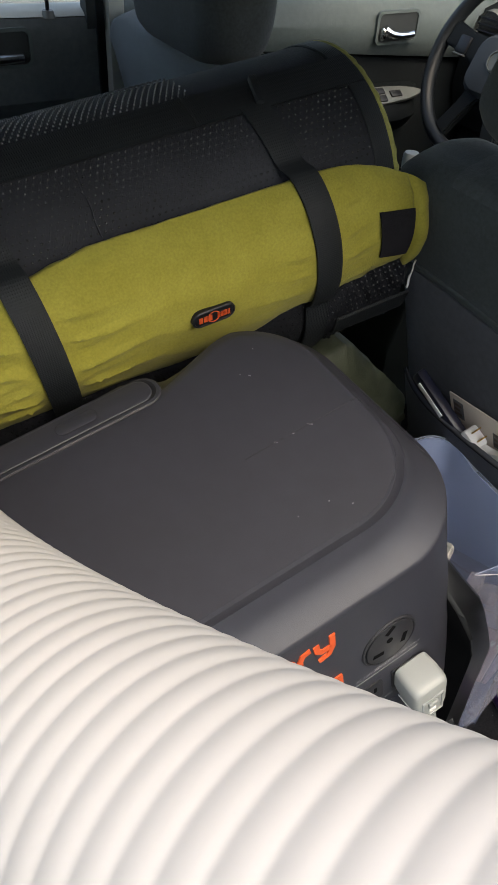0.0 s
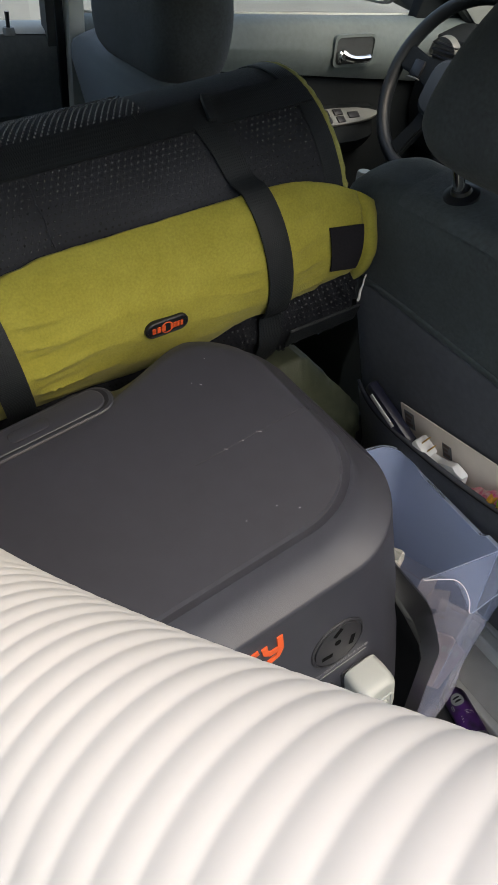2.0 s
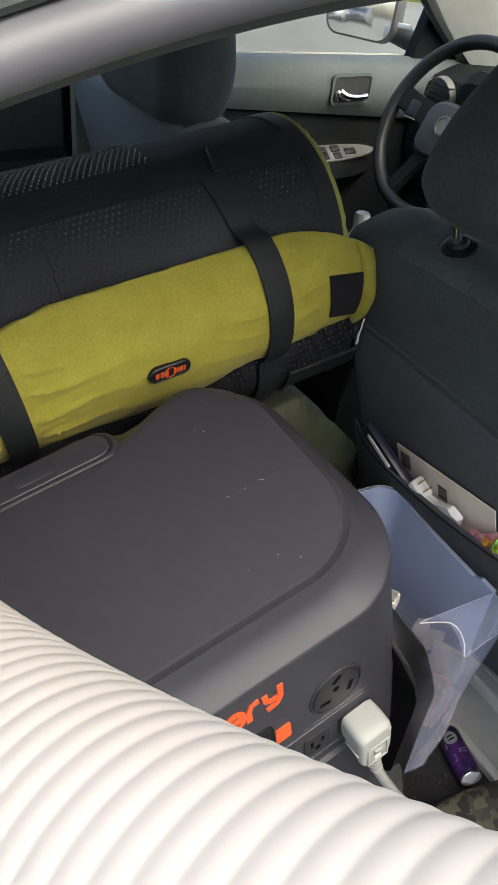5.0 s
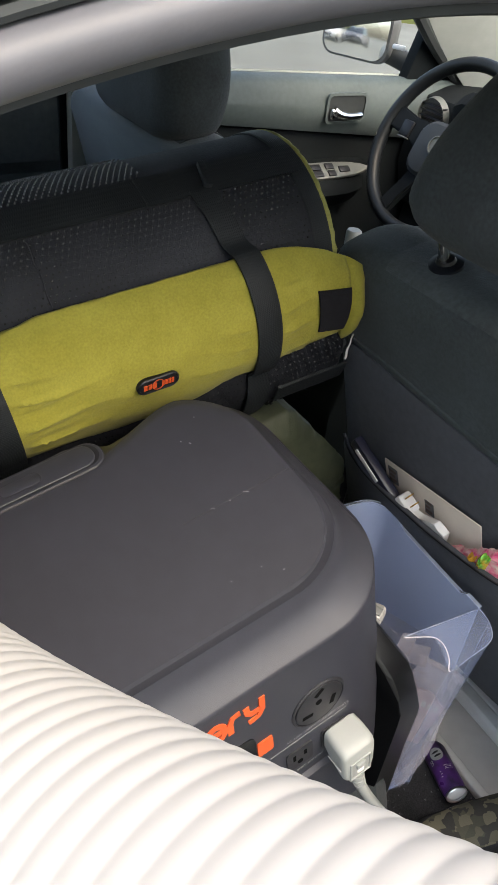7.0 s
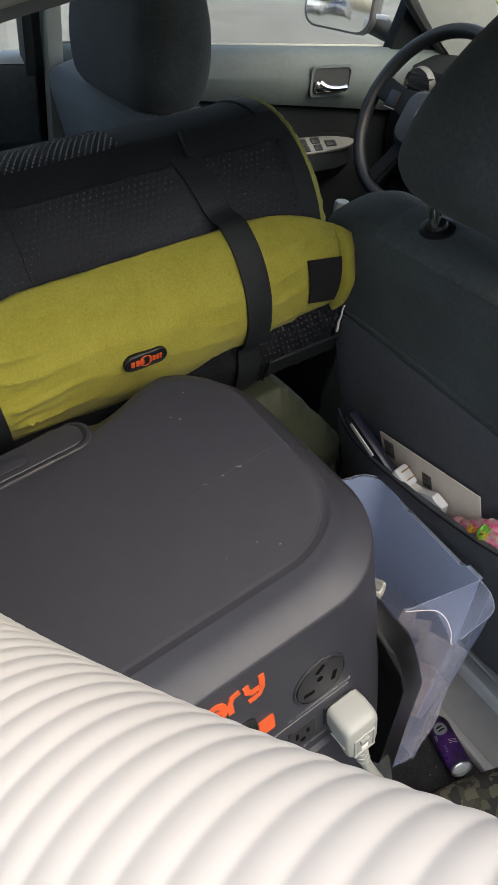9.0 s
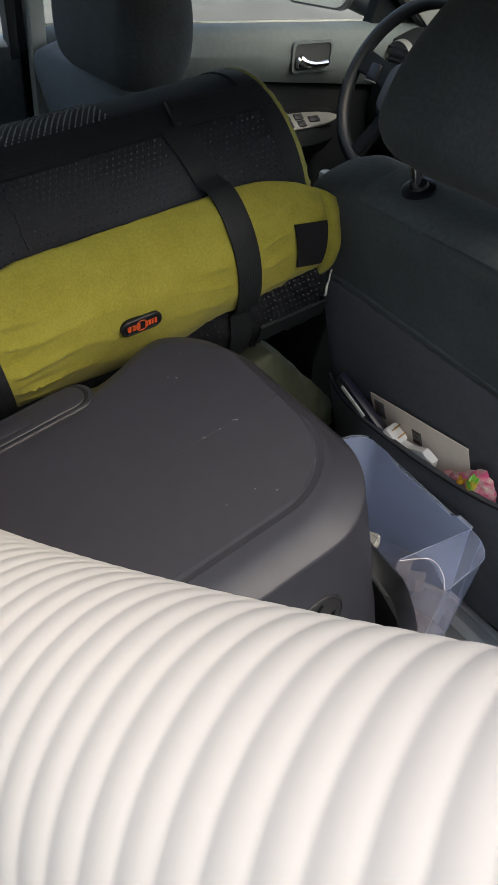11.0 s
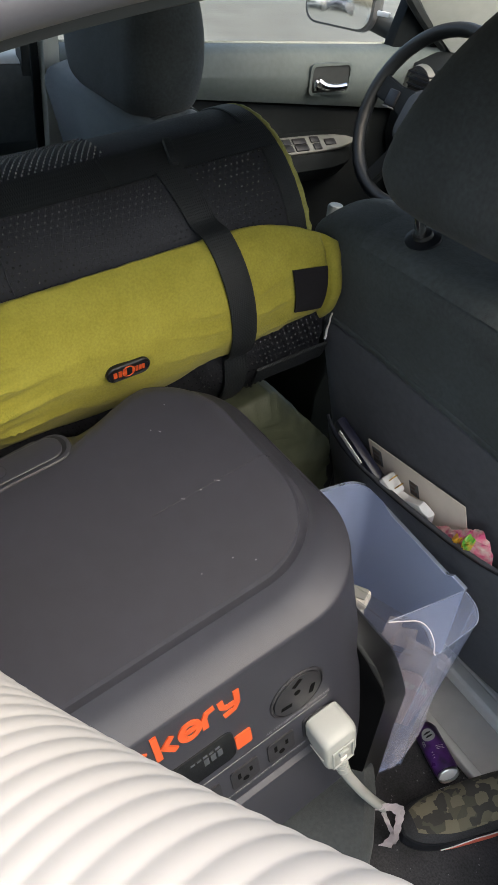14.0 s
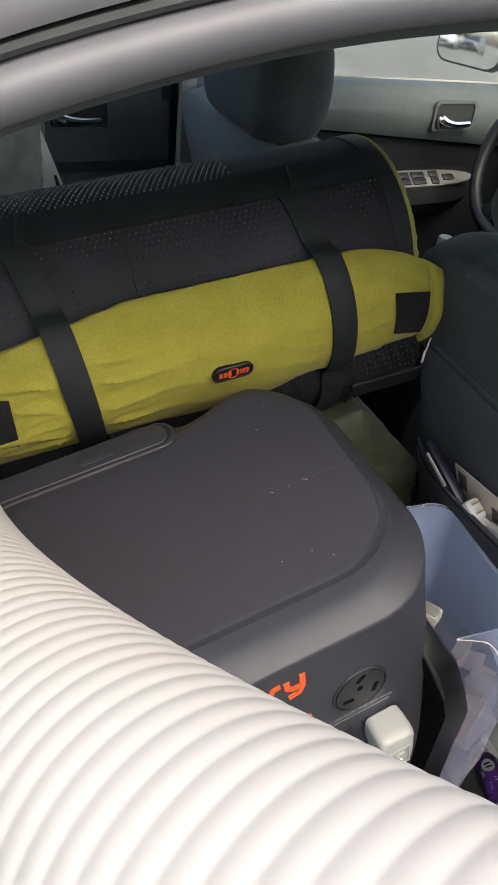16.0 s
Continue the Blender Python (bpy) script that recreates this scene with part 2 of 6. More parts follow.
def solid(name, bm, material, label, category, m=None, group="", kind="", angle=35):
    ob = part(name, bm, material, None, "", m, angle)
    return tagged(ob, label, category, group, kind)


def loft(rings, cap=True, closed=True):
    """Skin through rings of equally many points."""
    bm = bmesh.new()
    vs = [[bm.verts.new(p) for p in r] for r in rings]
    n = len(vs[0])
    for a, b in zip(vs, vs[1:]):
        for i in range(n if closed else n - 1):
            j = (i + 1) % n
            bm.faces.new((a[i], a[j], b[j], b[i]))
    if cap and closed:
        bm.faces.new(vs[0][::-1])
        bm.faces.new(vs[-1])
    return bm


def box(x0, x1, y0, y1, z0, z1, r=0.004, seg=2):
    bm = bmesh.new()
    bmesh.ops.create_cube(bm, size=1, matrix=Matrix.LocRotScale(((x0 + x1) / 2, (y0 + y1) / 2, (z0 + z1) / 2), None, (x1 - x0, y1 - y0, z1 - z0)))
    if r:
        bmesh.ops.bevel(bm, geom=list(bm.edges), offset=r, segments=seg, profile=0.5, affect="EDGES")
    return bm


def join(*bms):
    out = bmesh.new()
    for b in bms:
        me = bpy.data.meshes.new("tmp")
        b.to_mesh(me)
        b.free()
        out.from_mesh(me)
        bpy.data.meshes.remove(me)
    return out


def moved(bm, m):
    bm.transform(m)
    return bm


def rrect(w0, w1, h0, h1, r, n=6):
    """A rounded rectangle as a list of (u, v), anticlockwise."""
    out = []
    r = min(r, (w1 - w0) / 2 - 1e-5, (h1 - h0) / 2 - 1e-5)
    for cx, cy, a0 in ((w1 - r, h1 - r, 0), (w0 + r, h1 - r, 90), (w0 + r, h0 + r, 180), (w1 - r, h0 + r, 270)):
        for k in range(n + 1):
            a = radians(a0 + 90 * k / n)
            out.append((cx + r * math.cos(a), cy + r * math.sin(a)))
    return out


def tube(path, r, n=12, cap=True):
    """A round tube along a list of points; r may be a list."""
    pts = [Vector(p) for p in path]
    rings, side = [], None
    for i, p in enumerate(pts):
        d = (pts[min(i + 1, len(pts) - 1)] - pts[max(i - 1, 0)]).normalized()
        side = d.orthogonal().normalized() if side is None else (side - d * side.dot(d)).normalized()
        up = d.cross(side)
        k = r[i] if isinstance(r, (list, tuple)) else r
        rings.append([p + k * (math.cos(t) * side + math.sin(t) * up) for t in (2 * math.pi * q / n for q in range(n))])
    return loft(rings, cap)


def spline(points, n=10):
    """A smooth line through points."""
    p = [Vector(q) for q in points]
    p = [2 * p[0] - p[1]] + p + [2 * p[-1] - p[-2]]
    out = []
    for i in range(1, len(p) - 2):
        for k in range(n):
            t = k / n
            a, b, c, d = p[i - 1:i + 3]
            out.append(0.5 * (2 * b + (c - a) * t + (2 * a - 5 * b + 4 * c - d) * t * t + (3 * b - a - 3 * c + d) * t ** 3))
    return out + [p[-2]]


def prism(poly, axis, a, b, r=0.0):
    """A polygon of (u, v) pushed from a to b along an axis."""
    put = {"x": lambda u, v, w: (w, u, v), "y": lambda u, v, w: (u, w, v), "z": lambda u, v, w: (u, v, w)}[axis]
    bm = loft([[put(u, v, a) for u, v in poly], [put(u, v, b) for u, v in poly]])
    if r:
        bmesh.ops.bevel(bm, geom=list(bm.edges), offset=r, segments=2, profile=0.5, affect="EDGES")
    return bm


def blob(cx, cy, cz, sx, sy, sz, m=None, power=2.6, nu=28, nv=16, bumps=0.0, seed=0.0):
    """A cushion: a rounded block with soft edges."""
    def se(a, e):
        c, s = math.cos(a), math.sin(a)
        return math.copysign(abs(c) ** (2 / e), c), math.copysign(abs(s) ** (2 / e), s)
    rings = []
    for j in range(1, nv):
        ch, sh = se(-math.pi / 2 + math.pi * j / nv, power)
        ring = []
        for i in range(nu):
            c, s = se(2 * math.pi * i / nu, power)
            v = Vector((cx + sx * ch * c, cy + sy * ch * s, cz + sz * sh))
            if bumps:
                v += Vector((0, 0, 1)) * bumps * noise.noise(v * 14 + Vector((seed, 0, 0)))
            ring.append(v)
        rings.append(ring)
    bm = loft(rings)
    return moved(bm, m) if m else bm


# ---- the ground and the car's shell ----
solid("ground", loft([[(-150, -150, 0), (150, -150, 0), (150, 150, 0), (-150, 150, 0)], [(-150, -150, -0.2), (150, -150, -0.2), (150, 150, -0.2), (-150, 150, -0.2)]]),
      M_PAVE, "worn light grey pavement of a parking area", "pavement", kind="structure")

verge = loft([[(x, y, z) for y, z in ((0, -0.1), (0, 0.10), (0.02, 0.115), (0.15, 0.115), (0.2, 0.09), (9, 0.14), (9, -0.1))] for x in (-40, -13, 13, 40)])
solid("grass_verge", verge, M_GRASS, "short yellow-green grass verge beyond the parking area", "grass", pose(-9.3, 6.4, 0, 0, 0, 60), kind="structure")

solid("floor", box(-0.72, 0.72, -0.55, 2.0, 0.30, 0.36, 0.01), M_CARPET, "black carpeted car floor with grit", "floor", kind="structure")
bm = join(box(-0.62, 0.62, -0.55, 1.15, 1.40, 1.425, 0.01), box(-0.64, 0.64, -0.55, 1.12, 1.428, 1.45, 0.01))
solid("ceiling", bm, M_HEADLINER, "pale woven car headliner", "ceiling", kind="structure")


def belt(y):
    return 1.013 - 0.03 * (y - 0.95)


def crease(y):
    return 0.90 - 0.095 * (y - 1.0)


# driver's door: padded grey upper panel, black lower panel, bezel with a chrome lever, armrest
door = thing("door_1", pose(-0.70, 1.05, 0.36), "closed driver's door, grey padded upper and black lower panel", "car door", kind="structure")
D0 = Matrix.Translation((0.70, -1.05, -0.36))
ys = [0.62 + 0.0727 * i for i in range(16)]


def door_skin(prof):
    return moved(loft([[(x, y, z) for x, z in prof(y)] for y in ys]), D0)


part("upper_panel", door_skin(lambda y: [(-0.76, belt(y)), (-0.735, belt(y) + 0.002), (-0.715, belt(y) - 0.002), (-0.70, belt(y) - 0.012), (-0.692, belt(y) - 0.03),
     (-0.683, belt(y) - 0.05), (-0.682, crease(y) + 0.055), (-0.690, crease(y) + 0.025), (-0.703, crease(y) + 0.006), (-0.73, crease(y)), (-0.76, crease(y))]), M_DOOR, door, "grey grained padded panel")
part("lower_panel", door_skin(lambda y: [(-0.76, crease(y) - 0.002), (-0.722, crease(y) - 0.002), (-0.714, crease(y) - 0.02), (-0.71, 0.6), (-0.69, 0.56), (-0.69, 0.36), (-0.76, 0.36)]), M_DOOR_DARK, door, "black grained lower panel")
part("belt_trim", door_skin(lambda y: [(-0.7665, belt(y) + 0.003), (-0.7615, belt(y) + 0.004), (-0.7615, belt(y) - 0.02), (-0.7665, belt(y) - 0.02)]), M_PILLAR, door, "pale window sill trim")


def door_handle(parent, y0, y1, z0, z1, x, off, inside):
    """A bezel with a dark bowl and a chrome lever; returns the bezel."""
    outer, inner = rrect(y0 - 0.006, y1 + 0.006, z0 - 0.006, z1 + 0.006, 0.014, 5), rrect(y0, y1, z0, z1, 0.011, 5)
    rings = [[(x - 0.004, u, v) for u, v in outer], [(x + 0.003, u, v) for u, v in outer], [(x + 0.004, u, v) for u, v in inner], [(x - 0.001, u, v) for u, v in inner]]
    bez = part("handle_bezel", moved(loft(rings, cap=False), off), M_DOOR, parent, "grey bezel")
    bowl = loft([[(x + 0.001, u, v) for u, v in inner], [(x + 0.0005, (u - (y0 + y1) / 2) * 0.9 + (y0 + y1) / 2, (v - z0) * 0.9 + z0 + 0.003) for u, v in inner]])
    part("handle_bowl", moved(bowl, off), inside, bez, "dark recess")
    w = y1 - y0
    zc = (z0 + z1) / 2 - 0.006
    path = spline([(x + 0.010, y0 + 0.10 * w, zc + 0.004), (x + 0.016, y0 + 0.25 * w, zc - 0.004), (x + 0.016, y0 + 0.5 * w, zc - 0.008), (x + 0.012, y0 + 0.86 * w, zc - 0.008)], 6)
    lever = tube(path, [0.0115 - 0.005 * i / len(path) for i in range(len(path))], 10)
    knob = moved(blob(x + 0.008, y0 + 0.08 * w, zc - 0.004, 0.008, 0.006, 0.013, nu=12, nv=8), Matrix())
    part("lever", moved(join(lever, knob), off), M_CHROME, bez, "chrome lever")
    return bez


door_handle(door, 1.238, 1.348, 0.914, 0.972, -0.679, D0, M_RUBBER)
part("armrest", moved(loft([[(x, y, z) for x, z in ((-0.72, 0.70), (-0.72, 0.815 - d), (-0.69, 0.812 - d), (-0.635 - e, 0.775 - d), (-0.625 - e, 0.75 - d), (-0.65 - e, 0.715))]
     for y, d, e in ((0.80, 0.0, 0.0), (1.0, 0.0, 0.0), (1.2, 0.0, 0.0), (1.30, 0.0, 0.005), (1.36, 0.002, 0.03), (1.39, 0.004, 0.05))]), D0), M_DOOR_DARK, door, "black armrest")
plate = []
for y, wd in ((0.98, 0.9), (1.1, 1.0), (1.2, 1.0), (1.28, 0.95), (1.33, 0.8), (1.365, 0.5), (1.385, 0.12)):
    mid = Vector((-0.665, y, 0.7995))
    across = Vector((0.055, 0, -0.037)).normalized() * 0.0245 * wd
    up = Vector((0.037, 0, 0.055)).normalized() * 0.004
    plate.append([mid - across - up, mid + across - up, mid + across + up * 0.6, mid + across * 0.9 + up, mid - across * 0.9 + up, mid - across + up * 0.6])
sw = part("switch_panel", moved(loft(plate), D0), M_SWITCHPLATE, door, "silver-grey switch panel")
SL = Matrix.Rotation(math.atan2(0.037, 0.055), 4, "Y")
for y, dx, w in ((1.17, -0.012, 0.024), (1.17, 0.012, 0.024), (1.215, -0.012, 0.024), (1.215, 0.012, 0.024), (1.262, -0.014, 0.016), (1.262, 0.012, 0.014), (1.305, 0.0, 0.02)):
    part("window_switch", moved(box(-0.0085, 0.0085, -w * 0.8, w * 0.8, 0, 0.0045, 0.0015), D0 @ Matrix.Translation((-0.662, y, 0.801)) @ SL @ Matrix.Translation((dx * 0.8, 0, 0))), M_BLACK, sw)

# rear left door
rdoor = thing("door_2", pose(-0.70, 0.2, 0.36), "closed rear door with black panel and sill painted pale as window-lit", "car door", kind="structure")
R0 = Matrix.Translation((0.70, -0.2, -0.36))
rz = lambda y: 1.015 - 0.03 * (y - 0.45)
yr = [-0.50 + 0.09 * i for i in range(13)]
# pale colour here stands for the window's grazing light along the sill
part("sill", moved(loft([[(-0.76, y, rz(y)), (-0.74, y, rz(y) + 0.002), (-0.718, y, rz(y) - 0.001), (-0.706, y, rz(y) - 0.006), (-0.700, y, rz(y) - 0.012), (-0.76, y, rz(y) - 0.012)] for y in yr]), R0), M_PILLAR, rdoor, "padded sill, window light in its colour")
part("panel", moved(loft([[(-0.76, y, rz(y) - 0.014), (-0.700, y, rz(y) - 0.014), (-0.693, y, rz(y) - 0.026), (-0.690, y, rz(y) - 0.06), (-0.692, y, 0.86), (-0.715, y, 0.83), (-0.71, y, 0.5), (-0.69, y, 0.36), (-0.76, y, 0.36)] for y in yr]), R0), M_REAR_DOOR, rdoor, "black grained panel")
door_handle(rdoor, 0.325, 0.440, 0.930, 0.985, -0.688, R0, M_RUBBER)
pin = part("lock_pin", moved(tube([(-0.705, 0.487, 0.998), (-0.705, 0.487, 1.02), (-0.705, 0.487, 1.038)], [0.0035, 0.0035, 0.0042], 10), R0), M_BLACK, rdoor, "black lock pin")
part("grommet", moved(tube([(-0.705, 0.487, 1.0), (-0.705, 0.487, 1.012)], [0.013, 0.010], 16), R0), M_SWITCHPLATE, pin, "grey grommet")
part("window_frame", moved(join(prism([(0.556, 0.98), (0.588, 0.98), (0.588, 1.38), (0.548, 1.38)], "x", -0.72, -0.69)), R0), M_RUBBER, rdoor, "black window frame")

pillar = thing("pillar_trim", pose(-0.69, 0.61, 0.36), "grey centre pillar trim beside the driver's seat", "pillar", kind="structure")
P0 = Matrix.Translation((0.69, -0.61, -0.36))
part("trim", moved(prism([(0.590, 0.4), (0.628, 0.4), (0.624, 1.0), (0.63, 1.4), (0.60, 1.4), (0.594, 1.0)], "x", -0.74, -0.675, 0.006), P0), M_PILLAR, pillar, "pale pillar trim")
part("seal", moved(prism([(0.565, 0.4), (0.580, 0.4), (0.580, 1.0), (0.572, 1.4), (0.558, 1.4), (0.565, 1.0)], "x", -0.672, -0.664, 0.003), P0), M_DOOR_DARK, pillar, "dark door seal")

for nm, y0, y1, lab in (("window_1", 0.625, 1.52, "closed driver's window"), ("window_2", -0.45, 0.55, "closed rear side window")):
    w = thing(nm, pose(-0.765, y0, 1.0), lab, "car window", kind="structure")
    g = part("pane", loft([[(0, 0, 0), (0, y1 - y0, 0), (0.10, y1 - y0 - (0.42 if nm == "window_1" else 0.05), 0.38), (0.10, 0.05, 0.38)],
                           [(0.004, 0, 0), (0.004, y1 - y0, 0), (0.104, y1 - y0 - (0.42 if nm == "window_1" else 0.05), 0.38), (0.104, 0.05, 0.38)]]), M_GLASS, w)
    g.visible_shadow = False

# front left pillar, mirror quarter, dash, wheel
ap = thing("front_pillar", pose(-0.66, 1.61, 0.98), "pale front pillar trim at the windscreen", "pillar", kind="structure")
A0 = Matrix.Translation((0.66, -1.5, -0.98))
part("trim", moved(loft([[(-0.72, y - 0.03, z), (-0.69, y - 0.06, z + 0.01), (-0.64, y + 0.02, z + 0.02), (-0.60, y + 0.13, z + 0.02), (-0.64, y + 0.16, z), (-0.72, y + 0.08, z - 0.02)]
      for y, z in ((1.66, 0.96), (1.50, 1.08), (1.30, 1.24), (1.10, 1.40))]), A0), M_PILLAR, ap, "pale grey pillar trim")
part("seal", moved(tube(spline([(-0.715, 1.60, 0.98), (-0.70, 1.45, 1.08), (-0.67, 1.25, 1.24), (-0.64, 1.05, 1.39)], 8), 0.016, 8), A0), M_RUBBER, ap, "black rubber seal")
part("quarter_panel", moved(prism([(1.40, 0.985), (1.62, 0.985), (1.47, 1.10), (1.44, 1.11)], "x", -0.76, -0.725, 0.006), A0), M_DOOR_DARK, ap, "black mirror quarter panel")

dash = thing("dashboard", pose(0, 1.65, 0.7), "black grained dashboard behind the steering wheel", "dashboard", kind="structure")
S0 = Matrix.Translation((0, -1.5, -0.7))
part("top", moved(loft([[(x, y, z) for y, z in ((1.40, 0.70), (1.37, 0.80), (1.385, 0.92), (1.42, 0.965), (1.50, 0.985), (1.9, 0.99), (1.95, 0.6), (1.6, 0.55))] for x in (-0.70, -0.5, -0.2, 0.2, 0.5, 0.70)]), S0), M_DASH, dash)
part("hood", moved(loft([[(x, 1.34 + d, 0.93), (x, 1.33 + d, 1.0 - e), (x, 1.36 + d, 1.025 - e), (x, 1.52, 1.01 - e), (x, 1.52, 0.93)] for x, d, e in ((-0.56, 0.05, 0.03), (-0.50, 0.01, 0.008), (-0.37, 0, 0), (-0.24, 0.01, 0.008), (-0.18, 0.05, 0.03))]), S0), M_DASH, dash, "instrument hood")
vent = part("air_vent", moved(tube([(-0.615, 1.383, 0.93), (-0.615, 1.365, 0.93)], [0.05, 0.046], 24, cap=False), S0), M_SWITCHPLATE, dash, "silver vent ring")
for k in range(5):
    part("vane", moved(box(-0.655, -0.575, 1.366, 1.384, 0.90 + 0.014 * k, 0.904 + 0.014 * k, 0.001, 1), S0), M_BLACK, vent)
part("knee_panel", moved(loft([[(x, y, z) for y, z in ((1.42, 0.70), (1.40, 0.55), (1.55, 0.36), (1.9, 0.36), (1.9, 0.7))] for x in (-0.69, 0.69)]), S0), M_DASH, dash)

wheel = thing("steering_wheel", pose(-0.365, 1.315, 0.935, -115, 0, 0) @ pose(0, 0, 0, 0, 0, 180), "black leather steering wheel with spokes and hub", "steering wheel")
# local z is the wheel's axis, towards the driver is -z
NR = 64
rim = loft([[((0.184 + 0.0145 * math.cos(t)) * math.cos(a), (0.184 + 0.0145 * math.cos(t)) * math.sin(a), 0.0165 * math.sin(t)) for t in (2 * math.pi * q / 12 for q in range(12))] for a in (2 * math.pi * i / NR for i in range(NR + 1))], cap=False)
bmesh.ops.remove_doubles(rim, verts=rim.verts, dist=1e-5)
part("rim", rim, M_LEATHER, wheel, "stitched black leather rim")
hub = part("hub", loft([[(0.075 * u, 0.062 * v - 0.01, z) for u, v in rrect(-s, s, -s, s, 0.6 * s, 5)] for z, s in ((0.05, 0.8), (0.02, 1.0), (-0.004, 1.0), (-0.016, 0.85), (-0.02, 0.5))]), M_HUB, wheel, "grey hub pad")
bd = loft([[(r * math.cos(a), r * math.sin(a), z) for a in (2 * math.pi * k / 24 for k in range(24))] for r, z in ((0.0215, -0.018), (0.0215, -0.023), (0.0185, -0.024), (0.0185, -0.021), (0.012, -0.021))])
part("emblem", bd, M_SWITCHPLATE, hub, "round silver emblem")
for a, w in ((170, 0.026), (10, 0.026), (245, 0.02), (295, 0.02)):
    c, s = math.cos(radians(a)), math.sin(radians(a))
    sp = loft([[(r * c - k * w * s * f, r * s + k * w * c * f, z) for k, z in ((-1, -0.006), (1, -0.006), (1, 0.012), (-1, 0.012))] for r, f in ((0.05, 1.25), (0.11, 0.9), (0.172, 1.0))])
    bmesh.ops.bevel(sp, geom=list(sp.edges), offset=0.004, segments=2, affect="EDGES")
    part("spoke", sp, M_DASH, wheel)
for sx in (-1, 1):
    pad = part("spoke_buttons", moved(box(-0.016, 0.016, -0.018, 0.018, -0.012, -0.004, 0.004), Matrix.Translation((sx * 0.115, 0.012, 0))), M_BLACK, wheel, "black button pad")
    part("button_trim", moved(box(-0.017, 0.017, -0.0215, -0.0185, -0.0115, -0.004, 0.001), Matrix.Translation((sx * 0.115, 0.012, 0))), M_SWITCHPLATE, pad, "silver trim strip")
part("column", tube([(0, 0, 0.03), (0, 0, 0.10), (0, 0.0, 0.22)], [0.05, 0.06, 0.06], 20), M_DASH, wheel, "black column shroud")
for sx in (-1, 1):
    part("stalk", tube([(sx * 0.05, 0.01, 0.07), (sx * 0.11, 0.02, 0.065), (sx * 0.165, 0.028, 0.055)], [0.006, 0.008, 0.010], 10), M_BLACK, wheel, "black control stalk")

# wing mirror outside the driver's window
wm = thing("wing_mirror", pose(-0.93, 1.50, 1.07, -4.2, 0, 20), "grey wing mirror outside the driver's window", "wing mirror")
W0 = rrect(-0.108, 0.10, -0.068, 0.068, 0.04, 6)
part("housing", loft([[(u * s, y, v * s) for u, v in W0] for y, s in ((0.0, 1.0), (0.02, 1.02), (0.06, 0.92), (0.09, 0.6), (0.10, 0.3))]), M_HOUSING, wm, "satin grey housing")
part("signal_strip", box(0.112, 0.150, -0.006, 0.004, -0.022, -0.010, 0.003), M_BRIGHT, wm, "pale signal strip")
part("mirror_glass", loft([[(u * 0.94, 0.004, v * 0.92) for u, v in W0]] + [[(u * s * 0.94, -0.0085 + ((u * s) ** 2 + (v * s) ** 2) / 2.4, v * s * 0.92) for u, v in W0] for s in (1.0, 0.85, 0.7, 0.55, 0.4, 0.25, 0.1)]), M_MIRROR, wm, "convex mirror glass", angle=60)
part("foot", tube([(0.06, 0.05, -0.03), (0.13, 0.05, -0.05), (0.20, 0.05, -0.06)], [0.03, 0.025, 0.03], 12), M_RUBBER, wm)

# right rear doorway, its door open: roof edge with the weather seal, and the sill
def frame_z(y):
    q = max(-0.12, min(y, 0.33))
    return 1.268 + 0.377 * q - 0.605 * q * q + 0.5 * min(0.0, y + 0.12) - 0.12 * max(0.0, y - 0.33)


yf = [-0.42 + 0.02 * i for i in range(61)]
roof = thing("roof_rail", pose(0.6, 0.2, 1.3), "silver roof edge over the open rear doorway", "car roof", kind="structure")
Q0 = Matrix.Translation((-0.6, -0.2, -1.3))
part("weather_seal", moved(loft([[(0.588, y, frame_z(y) + 0.012), (0.592, y, frame_z(y) + 0.004), (0.600, y, frame_z(y)), (0.607, y, frame_z(y) + 0.002), (0.611, y, frame_z(y) + 0.009), (0.60, y, frame_z(y) + 0.016)] for y in yf]), Q0), M_RUBBER, roof, "black weather seal")
def rail(prof):
    return moved(loft([[(x, y, frame_z(y) + z) for x, z in prof] + [] for y in yf]), Q0)


part("door_flange", rail([(0.590, 0.018), (0.611, 0.0065), (0.617, 0.0078), (0.622, 0.0105), (0.626, 0.0145), (0.6285, 0.0195), (0.628, 0.0245), (0.623, 0.0285), (0.590, 0.0285)]), M_FLANGE, roof, "grey satin flange", angle=60)
part("drip_moulding", rail([(0.585, 0.030), (0.622, 0.030), (0.6235, 0.0322), (0.621, 0.0342), (0.585, 0.0342)]), M_RUBBER, roof, "black drip moulding")
part("roof_panel", moved(loft([[(0.575, y, frame_z(y) + 0.036), (0.621, y, frame_z(y) + 0.036), (0.6245, y, frame_z(y) + 0.043), (0.622, y, frame_z(y) + 0.058), (0.608, y, frame_z(y) + 0.082), (0.575, y, frame_z(y) + 0.11), (0.45, y, 1.475), (0.45, y, 1.455)] for y in yf]), Q0), M_PAINT, roof, "silver painted roof edge", angle=60)
sill = thing("door_sill", pose(0.755, 0.2, 0.3), "black door sill of the open rear doorway", "door sill", kind="structure")
part("cover", box(-0.03, 0.03, -0.75, 0.44, 0.0, 0.075, 0.01), M_BLACK, sill, "black sill cover")
